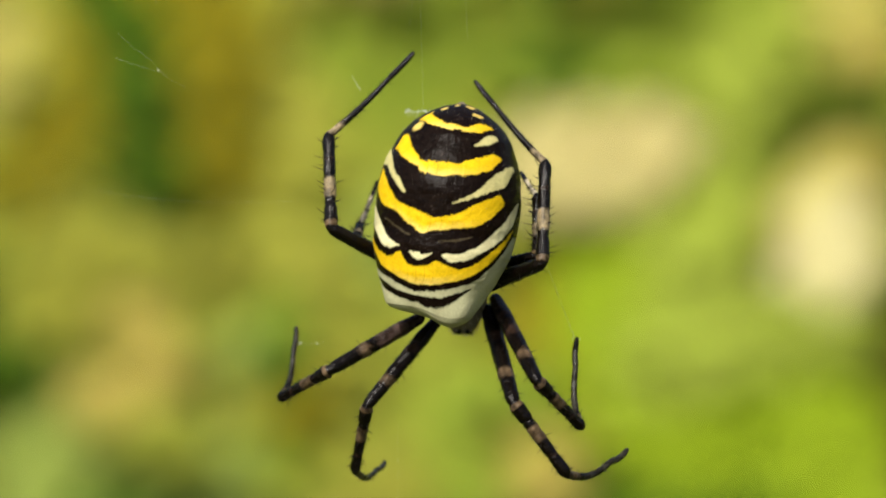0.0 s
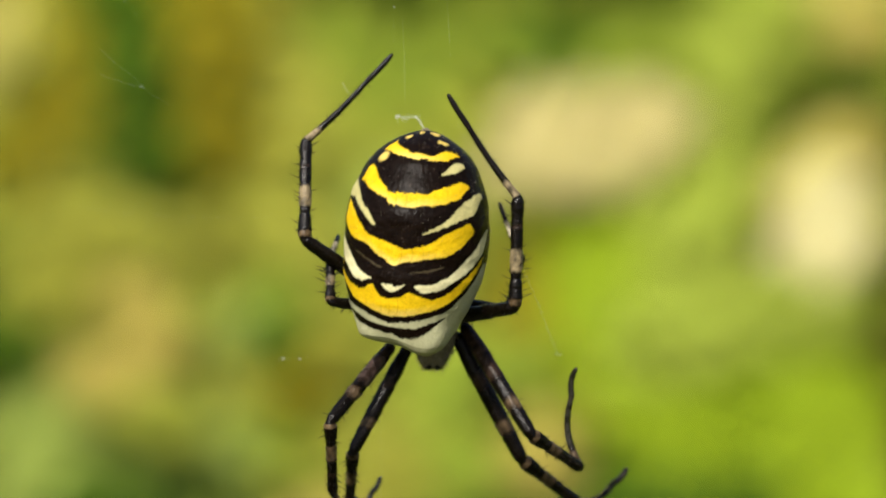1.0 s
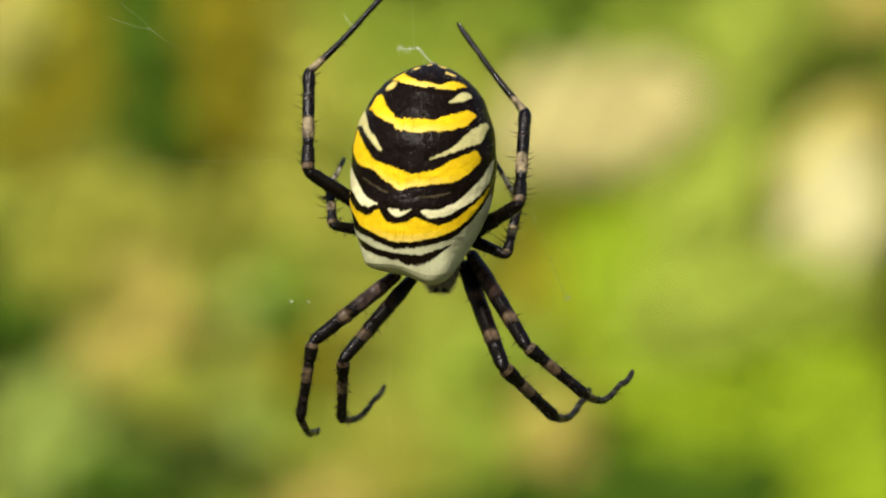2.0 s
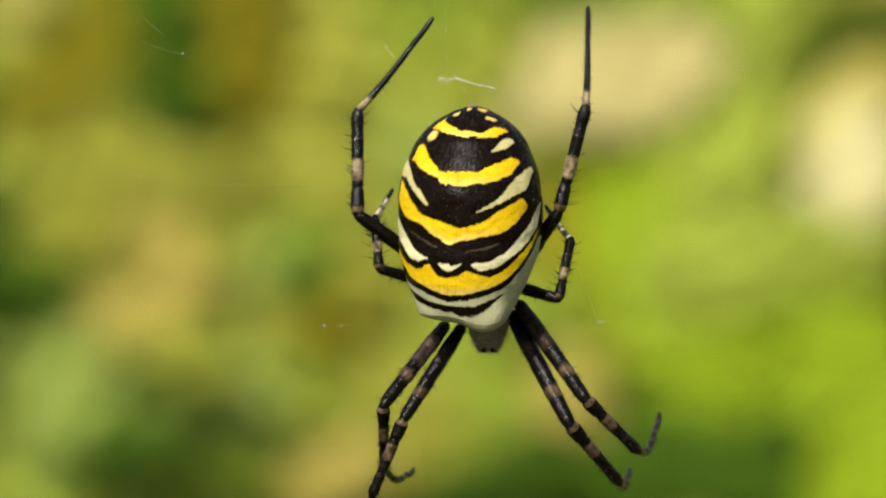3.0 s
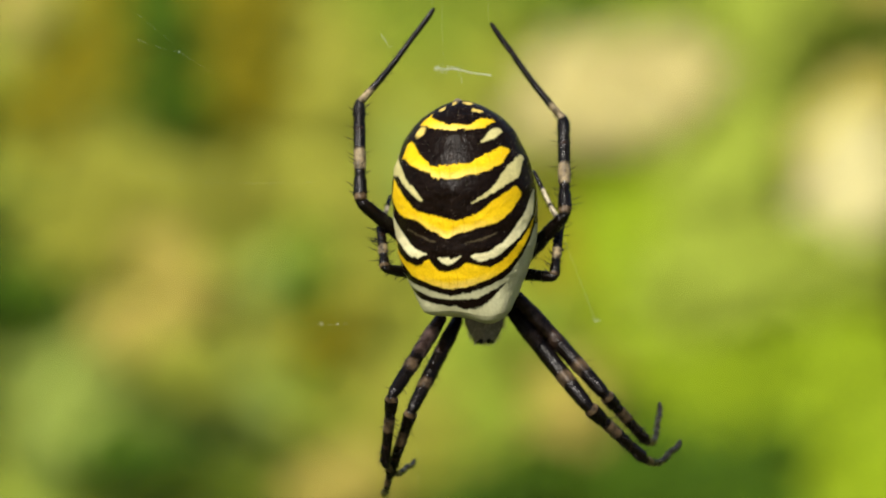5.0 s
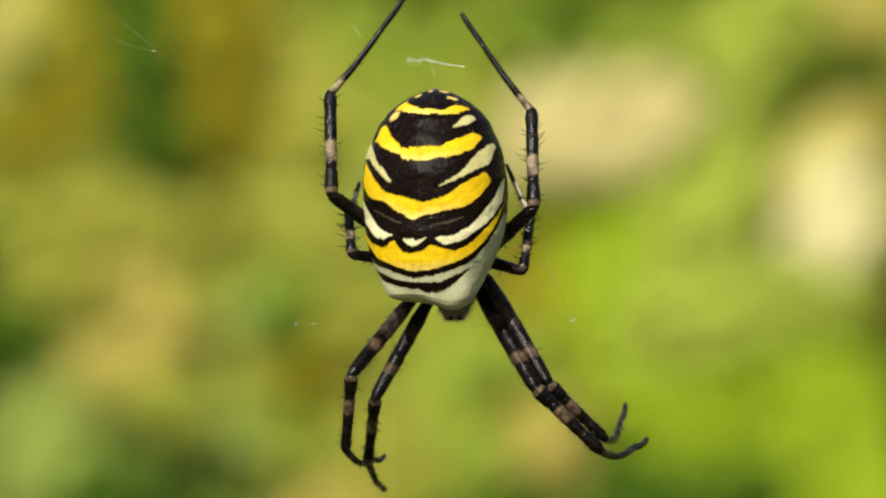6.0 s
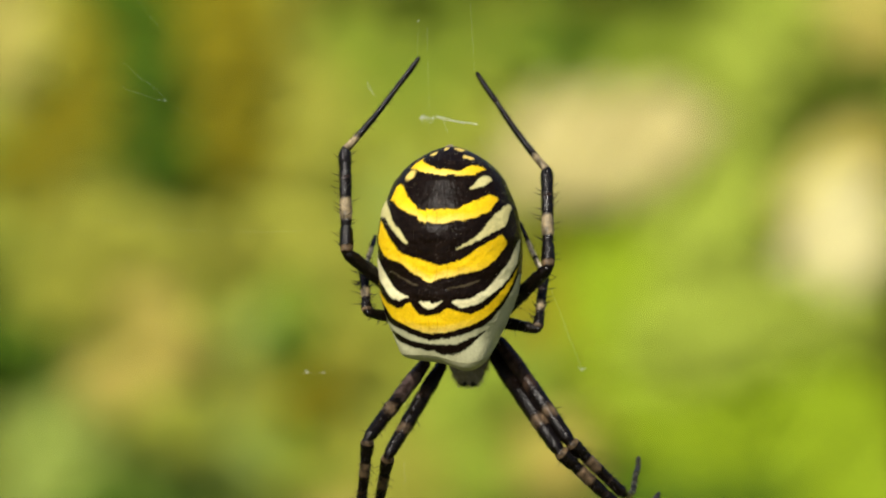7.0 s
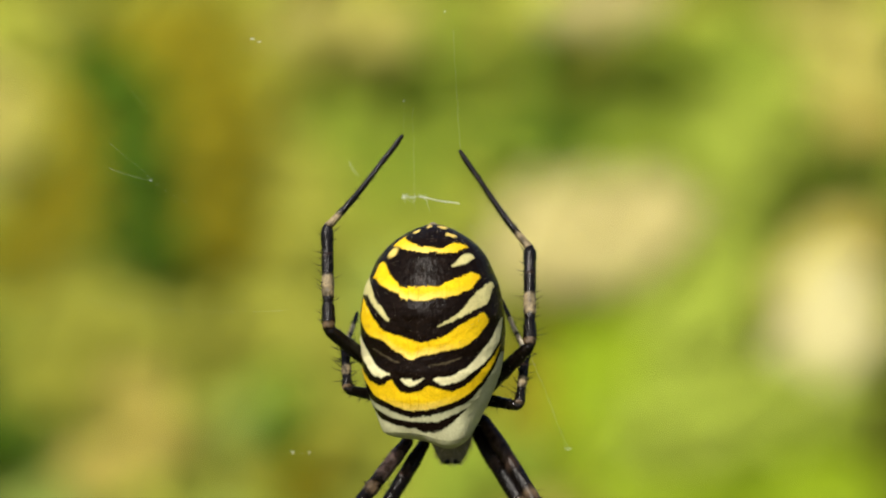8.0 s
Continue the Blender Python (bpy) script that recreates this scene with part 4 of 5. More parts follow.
# joints of each leg in the spider's space (seconds, then knee, ankle and tip: across, up; mm)
LEFT_FIRST = [
    (0.0, -8.02, -11.30, -11.68, -13.50, -10.66, -8.76), (0.2, -7.57, -12.55, -11.93, -15.67, -12.49, -10.44),
    (0.4, -7.67, -11.90, -10.69, -16.21, -10.08, -17.13), (0.5, -7.07, -12.41, -8.80, -17.68, -7.85, -18.93),
    (0.6, -7.36, -13.19, -8.61, -17.92, -8.88, -19.80), (0.7, -6.71, -12.27, -7.48, -16.71, -6.38, -18.44),
    (0.8, -7.07, -11.63, -7.58, -16.20, -5.91, -17.82), (0.9, -5.90, -12.07, -6.16, -17.07, -4.47, -19.12),
    (1.0, -5.89, -12.90, -5.67, -18.03, -4.01, -19.34), (1.1, -6.45, -11.87, -5.84, -16.46, -4.36, -17.83),
    (1.2, -6.28, -11.07, -5.33, -16.56, -2.76, -16.62), (1.3, -5.73, -12.64, -5.04, -17.23, -0.86, -18.46),
    (1.5, -7.28, -11.47, -7.30, -16.03, -5.37, -17.96), (1.6, -6.81, -11.67, -7.60, -16.68, -5.40, -18.69),
    (1.7, -7.44, -13.52, -8.61, -18.98, -7.91, -20.78),]
LEFT_FIRST += [
    (2.8, -6.07, -11.72, -5.67, -17.28, -2.87, -18.08), (3.0, -6.11, -13.40, -6.07, -18.06, -3.98, -19.05),
    (3.2, -6.34, -11.52, -6.31, -16.43, -3.45, -18.11), (3.3, -5.61, -13.29, -5.47, -17.51, -2.52, -18.96),
    (3.4, -4.50, -12.66, -4.84, -17.12, -2.50, -18.21), (3.5, -6.06, -12.11, -6.40, -16.55, -4.24, -17.76),
    (3.6, -6.49, -11.64, -6.90, -16.80, -4.20, -18.52), (3.8, -5.55, -13.33, -6.10, -18.14, -4.48, -18.97),
    (3.9, -6.42, -12.13, -6.80, -16.18, -4.81, -17.64), (4.0, -5.90, -11.98, -6.20, -16.90, -3.42, -18.38),
    (4.1, -5.55, -13.04, -5.92, -17.92, -3.53, -19.42), (4.3, -6.33, -12.05, -7.01, -16.12, -5.10, -17.95),
    (4.5, -5.36, -13.91, -5.69, -18.68, -3.28, -20.09), (4.7, -6.10, -11.83, -6.69, -16.80, -4.38, -17.70),
    (5.8, -5.63, -12.58, -6.21, -17.88, -3.80, -18.94), (6.5, -5.74, -12.87, -6.25, -18.00, -3.73, -19.22),
    (7.5, -6.02, -12.75, -6.52, -18.04, -4.22, -19.17),]
LEFT_SECOND = [
    (0.0, -5.34, -13.76, -6.20, -18.57, -4.09, -18.68), (0.1, -4.45, -13.38, -4.88, -18.56, -1.92, -17.75),
    (0.2, -4.63, -14.44, -4.89, -19.29, -3.25, -17.89), (0.4, -5.25, -13.80, -5.58, -18.13, -2.92, -17.40),
    (0.5, -4.81, -13.52, -5.13, -18.68, -2.86, -17.53), (0.6, -4.73, -14.87, -5.29, -18.99, -2.79, -17.65),
    (0.7, -4.96, -13.84, -5.14, -17.78, -3.02, -17.11), (0.8, -5.25, -13.57, -5.91, -18.01, -3.95, -16.88),
    (0.9, -4.35, -13.97, -4.64, -18.78, -1.74, -17.36), (1.0, -4.30, -15.14, -4.58, -19.47, -2.31, -17.98),
    (1.1, -4.33, -13.44, -5.02, -17.17, -3.76, -16.58), (1.2, -4.85, -12.40, -5.40, -17.53, -1.80, -17.62),
    (1.3, -4.18, -14.05, -4.44, -19.03, -1.69, -17.73), (1.5, -5.06, -12.42, -5.69, -17.70, -4.07, -16.55),
    (1.6, -4.50, -13.56, -5.28, -18.38, -3.21, -16.85), (1.7, -5.10, -14.95, -5.48, -19.14, -3.37, -17.17),]
LEFT_SECOND += [
    (2.8, -5.01, -12.68, -5.72, -17.47, -2.87, -15.67), (3.0, -4.68, -14.41, -6.90, -19.86, -6.32, -22.29),
    (3.1, -5.33, -13.46, -7.54, -18.92, -7.80, -22.27), (3.2, -4.12, -13.22, -3.89, -18.88, -0.28, -22.73),
    (3.3, -3.94, -14.87, -4.46, -19.67, -3.50, -23.71), (3.4, -3.28, -13.65, -4.70, -18.41, -5.89, -20.89),
    (3.5, -3.74, -13.06, -3.30, -18.89, -1.03, -21.60), (3.6, -4.69, -13.84, -5.37, -18.66, -4.15, -22.02),
    (3.8, -3.91, -15.00, -6.25, -20.15, -7.72, -21.66), (3.9, -4.17, -12.87, -5.35, -17.64, -4.99, -20.23),
    (4.0, -3.78, -13.13, -4.72, -18.44, -3.60, -21.08), (4.1, -4.00, -14.85, -4.59, -19.74, -3.83, -22.30),
    (4.3, -4.82, -13.07, -5.85, -17.75, -5.21, -20.34), (4.5, -3.32, -14.70, -4.41, -20.03, -3.41, -22.73),
    (4.7, -4.38, -12.82, -5.50, -17.82, -4.72, -20.28), (5.8, -4.13, -14.19, -5.14, -18.85, -4.61, -21.41),
    (6.5, -4.22, -14.27, -5.13, -18.91, -5.24, -21.06), (7.5, -4.57, -13.94, -5.26, -18.40, -5.27, -20.94),]
RIGHT_SECOND = [
    (0.0, 5.02, -13.18, 8.88, -18.13, 13.35, -16.97), (0.1, 6.62, -14.94, 10.89, -18.22, 15.93, -16.79),
    (0.2, 7.16, -14.77, 11.57, -17.95, 15.12, -16.39), (0.4, 5.56, -13.67, 9.81, -18.05, 14.00, -16.64),
    (0.5, 6.24, -14.44, 10.46, -18.22, 14.51, -16.61), (0.6, 6.52, -14.89, 11.15, -18.45, 15.01, -16.96),
    (0.7, 6.60, -13.93, 10.63, -17.34, 14.97, -16.10), (0.8, 5.30, -12.91, 9.62, -17.13, 13.42, -15.75),
    (0.9, 6.78, -14.52, 11.37, -18.53, 15.50, -16.97), (1.0, 7.92, -15.72, 12.00, -18.79, 15.95, -17.01),
    (1.1, 6.57, -13.64, 9.63, -17.07, 13.84, -15.61), (1.2, 5.74, -13.68, 10.46, -17.31, 14.47, -15.88),
    (1.3, 7.46, -14.74, 11.73, -18.36, 15.74, -16.62), (1.5, 5.74, -12.58, 10.34, -16.86, 13.61, -15.28),
    (1.6, 6.35, -14.52, 10.45, -17.83, 14.15, -16.39), (1.7, 6.49, -15.28, 10.85, -18.46, 14.14, -16.68),]
RIGHT_SECOND += [
    (2.8, 6.90, -13.31, 9.63, -17.64, 10.72, -16.92), (3.0, 7.13, -14.63, 10.74, -18.86, 11.89, -18.90),
    (3.1, 7.01, -13.69, 11.62, -17.03, 16.47, -17.59), (3.2, 6.99, -12.93, 11.40, -16.84, 16.14, -17.14),
    (3.3, 8.08, -15.02, 12.20, -18.01, 16.46, -17.32), (3.4, 9.01, -13.79, 13.48, -17.20, 17.16, -16.71),
    (3.5, 7.77, -12.74, 11.65, -16.73, 14.80, -16.26), (3.6, 6.84, -13.84, 11.11, -17.61, 14.63, -17.38),
    (3.8, 9.03, -14.79, 12.51, -18.40, 15.25, -18.61), (3.9, 7.78, -12.92, 11.30, -16.18, 14.36, -16.16),
    (4.0, 7.55, -13.64, 11.76, -17.38, 15.11, -17.29), (4.1, 8.04, -14.90, 11.89, -18.40, 15.38, -18.27),
    (4.3, 7.33, -12.92, 10.64, -16.31, 14.11, -16.75), (4.5, 8.75, -15.21, 13.13, -19.11, 15.94, -18.93),
    (4.7, 7.74, -12.86, 11.69, -16.72, 14.91, -16.42), (5.8, 7.59, -13.37, 12.10, -17.89, 15.41, -17.63),
    (6.5, 7.48, -13.62, 12.21, -18.03, 15.28, -17.83), (7.5, 7.60, -13.88, 12.00, -18.05, 15.18, -17.58),]
RIGHT_FIRST = [
    (0.0, 6.61, -11.60, 9.90, -14.86, 9.27, -8.96), (0.1, 7.67, -13.52, 11.32, -15.63, 11.25, -9.05),
    (0.2, 7.47, -12.77, 11.45, -15.60, 10.17, -8.69), (0.4, 6.86, -12.29, 10.44, -15.21, 9.81, -8.62),
    (0.5, 7.44, -12.47, 10.89, -15.52, 10.05, -8.68), (0.6, 7.99, -13.87, 11.44, -16.11, 10.52, -9.01),
    (0.7, 7.72, -12.75, 11.37, -15.37, 10.37, -8.22), (0.8, 6.99, -11.54, 10.33, -14.67, 9.25, -8.17),
    (0.9, 7.52, -13.39, 11.53, -16.00, 11.06, -9.11), (1.0, 8.40, -13.62, 12.03, -16.05, 11.06, -8.89),
    (1.1, 7.79, -11.90, 11.19, -14.38, 9.59, -7.99), (1.2, 6.85, -12.11, 10.54, -15.01, 10.16, -8.38),
    (1.3, 8.00, -13.45, 11.77, -15.86, 11.22, -8.98), (1.5, 7.08, -10.94, 11.29, -14.51, 11.79, -8.96),
    (1.6, 8.33, -12.65, 12.11, -15.51, 16.24, -13.36), (1.7, 8.40, -13.90, 12.75, -16.64, 16.96, -15.83),]
RIGHT_FIRST += [
    (2.8, 7.82, -12.13, 11.62, -16.05, 14.33, -14.17), (3.0, 8.25, -12.83, 12.01, -16.52, 14.06, -14.80),
    (3.2, 7.52, -11.75, 11.48, -15.80, 13.88, -14.61), (3.3, 9.86, -14.11, 12.34, -16.96, 14.68, -14.84),
    (3.4, 10.20, -12.81, 13.66, -15.87, 15.56, -14.38), (3.5, 8.47, -10.78, 12.11, -15.11, 13.40, -13.56),
    (3.6, 8.04, -12.32, 11.23, -16.12, 13.27, -14.79), (3.8, 9.41, -13.55, 12.42, -16.90, 13.93, -15.31),
    (3.9, 8.67, -11.64, 11.42, -15.13, 13.01, -13.85), (4.0, 8.57, -13.27, 12.01, -16.34, 13.84, -14.80),
    (4.1, 9.13, -14.10, 12.21, -17.32, 14.03, -15.59), (4.3, 8.42, -12.21, 11.00, -15.66, 12.69, -14.26),
    (4.5, 9.48, -14.41, 13.01, -18.12, 14.54, -16.21), (4.7, 9.13, -11.72, 12.08, -15.56, 13.60, -13.97),
    (5.8, 8.40, -13.02, 12.28, -16.85, 14.07, -15.34), (6.5, 8.50, -13.28, 12.33, -17.02, 14.08, -15.44),
    (7.5, 8.21, -13.11, 12.21, -16.91, 13.73, -15.19),]
LEFT_FOURTH = [
    (0.0, -8.17, -1.27, -8.65, 5.39, -2.69, 11.52), (0.2, -8.53, -0.54, -8.76, 6.87, -2.48, 12.89),
    (0.5, -8.05, -0.27, -8.22, 6.79, -2.16, 12.76), (0.7, -8.27, -0.33, -8.35, 6.89, -2.08, 12.92),
    (1.0, -7.95, -0.01, -8.08, 7.03, -1.95, 13.33), (1.2, -7.84, 0.06, -7.90, 6.76, -1.68, 12.60),
    (1.5, -8.39, 0.18, -8.65, 6.81, -2.45, 12.97), (1.7, -8.23, -0.04, -8.35, 7.04, -2.29, 13.27),]
LEFT_FOURTH += [
    (3.0, -8.05, 0.16, -8.13, 7.56, -2.72, 14.30), (3.4, -6.94, 0.55, -7.48, 8.13, -1.79, 15.24),
    (3.5, -7.42, 0.60, -7.65, 7.44, -2.52, 13.98), (4.7, -7.51, 0.89, -7.59, 7.94, -2.06, 14.63),
    (5.8, -7.35, 0.33, -7.50, 7.54, -2.18, 14.42), (6.5, -7.28, 0.24, -7.44, 7.62, -2.19, 14.27),
    (7.5, -7.38, 0.37, -7.56, 7.69, -2.15, 14.31),]
RIGHT_FOURTH = [
    (0.0, 6.80, -3.39, 6.86, 3.77, 1.68, 9.56), (0.2, 7.13, -3.00, 7.17, 4.23, 1.48, 10.12),
    (0.5, 6.79, -3.11, 7.04, 3.96, 1.87, 10.22), (0.7, 6.80, -3.16, 7.15, 4.17, 1.95, 10.28),
    (1.0, 7.05, -4.56, 7.10, 3.16, 2.01, 10.26), (1.2, 6.68, -3.51, 7.22, 3.83, 2.38, 10.16),
    (1.5, 6.87, -2.67, 7.10, 4.82, 1.61, 10.59), (1.7, 6.67, -2.37, 7.12, 4.63, 1.68, 10.72),]
RIGHT_FOURTH += [
    (2.8, 7.23, -1.41, 7.44, 4.31, 3.84, 11.08), (3.0, 6.29, 0.43, 8.19, 7.91, 8.48, 15.17),
    (3.1, 7.58, -0.80, 8.72, 4.52, 4.87, 12.12), (3.2, 6.58, -0.47, 9.14, 6.22, 9.22, 12.94),
    (3.3, 8.05, -2.45, 9.01, 2.25, 4.20, 10.08), (3.4, 7.63, 0.13, 7.43, 7.46, 2.46, 14.68),
    (3.5, 7.51, 0.32, 7.34, 7.01, 1.95, 13.67), (4.2, 7.18, -1.03, 6.89, 6.17, 1.73, 13.24),
    (4.7, 7.13, -0.19, 7.21, 6.66, 1.94, 13.52), (5.8, 6.93, -0.67, 6.86, 6.35, 1.81, 13.33),
    (6.5, 7.06, -0.73, 6.94, 6.31, 1.88, 13.22), (7.5, 6.89, -0.78, 6.95, 6.24, 1.88, 13.21),]
LEFT_THIRD = [
    (0.0, -6.48, -2.03, -6.35, -0.92, -5.20, 2.35), (0.2, -6.52, -4.58, -6.35, -1.47, -5.75, -0.26), (0.5, -5.76, -5.05, -5.99, -2.14, -5.59, -0.72),
    (0.7, -6.07, -4.55, -6.26, -1.47, -5.84, -0.10), (1.0, -6.05, -4.42, -6.15, -1.13, -5.70, 0.26), (1.2, -5.93, -4.27, -6.06, -1.23, -5.51, 0.01),
    (1.7, -6.64, -3.88, -6.95, -0.95, -5.93, 0.90),]
LEFT_THIRD += [
    (2.8, -5.62, -3.64, -5.99, -0.73, -5.23, 1.31), (3.0, -6.48, -3.72, -6.83, -0.04, -5.63, 1.93), (3.5, -5.92, -3.45, -6.24, -0.17, -4.81, 2.00),
    (4.0, -5.68, -3.53, -5.86, -0.41, -5.22, 1.23), (4.5, -5.58, -4.05, -5.92, -1.14, -5.26, 1.08), (5.8, -6.03, -3.92, -6.29, -0.83, -5.64, 1.15),
    (6.5, -5.75, -3.89, -6.07, -0.91, -5.29, 1.47), (7.5, -6.04, -3.88, -6.29, -0.78, -5.49, 1.60),]
RIGHT_THIRD = [
    (0.0, 6.45, -2.81, 6.36, 1.47, 5.20, 3.19), (0.2, 6.42, -2.25, 6.04, 1.08, 5.02, 3.29), (0.4, 6.59, -5.24, 7.88, -1.14, 7.47, 2.61),
    (0.5, 6.95, -5.03, 7.91, -1.11, 7.81, 1.51), (0.7, 6.94, -4.95, 7.74, -1.26, 6.11, 2.26), (0.8, 6.61, -4.31, 7.77, -0.40, 7.67, 1.62),
    (1.0, 6.73, -4.80, 7.48, -0.90, 5.90, 2.81), (1.4, 6.01, -6.35, 6.77, -2.48, 5.20, 0.96), (1.7, 5.98, -5.92, 6.72, -1.95, 5.03, 0.73),
    (2.8, 6.20, -5.21, 7.34, -1.58, 5.50, 1.74),]
RIGHT_THIRD += [
    (3.0, 6.34, -5.78, 7.19, -1.52, 5.42, 0.80), (3.2, 5.75, -5.50, 6.88, -1.60, 5.25, 1.14), (3.5, 6.71, -4.54, 7.44, -0.15, 5.69, 1.68),
    (4.0, 6.22, -5.28, 8.00, -1.50, 7.97, 0.71), (4.2, 6.70, -1.62, 6.44, 0.74, 4.08, 4.94), (4.3, 6.72, -1.84, 7.31, 1.48, 5.36, 5.08),
    (4.5, 6.51, -6.03, 6.99, -1.61, 5.20, 1.97), (4.7, 6.33, -4.56, 6.80, -0.78, 4.93, 2.96), (5.8, 6.15, -5.12, 6.76, -1.06, 5.03, 2.55),
    (6.5, 6.35, -5.17, 6.87, -1.49, 5.15, 2.44), (7.5, 6.14, -5.03, 6.68, -1.16, 4.91, 2.57),]
# how the front legs sway with the swing of the web: cosine and sine shares of knee, ankle and tip (across, up; mm)
SWAY = {
    "left first": ((-0.68, 0.92, -0.67, 0.83, -0.47, 0.60), (-0.03, -0.19, 0.13, -0.44, 0.57, -0.67)),
    "left second": ((-0.40, 0.87, 0.14, 0.74, 1.45, 0.35), (0.03, -0.50, 0.32, -0.53, 1.11, -1.06)),
    "right second": ((-0.94, 0.93, -0.92, 0.78, -0.69, 0.65), (-0.27, -0.70, 0.02, -0.73, 0.30, -0.69)),
    "right first": ((-0.93, 1.01, -0.83, 0.71, -0.74, 0.50), (-0.15, -0.96, -0.05, -0.84, 0.22, -0.70)),
}
STILL = ((0.0,) * 6, (0.0,) * 6)
LEGS = [
    ((-1.73, 3.82, -7.56), (8.25, 5.58, 6.64), 0.98, "front", LEFT_FIRST, SWAY["left first"]),
    ((-0.56, 4.22, -7.72), (8.53, 5.89, 6.64), 0.98, "inner", LEFT_SECOND, SWAY["left second"]),
    ((3.05, 4.22, -6.75), (10.04, 6.28, 6.64), 1.12, "inner", RIGHT_SECOND, SWAY["right second"]),
    ((3.55, 3.82, -6.0), (9.88, 5.66, 7.22), 1.06, "dim", RIGHT_FIRST, SWAY["right first"]),
    ((-0.04, 3.42, -5.43), (10.22, 7.57, 8.86), 1.02, "rear", LEFT_FOURTH, STILL),
    ((2.17, 3.42, -5.43), (8.04, 7.72, 8.76), 1.02, "rear", RIGHT_FOURTH, STILL),
    ((-1.05, 3.22, -4.95), (6.17, 3.82, 4.83), 0.8, "third", LEFT_THIRD, STILL),
    ((1.65, 3.22, -4.22), (5.75, 4.45, 4.83), 0.8, "third", RIGHT_THIRD, STILL),
]


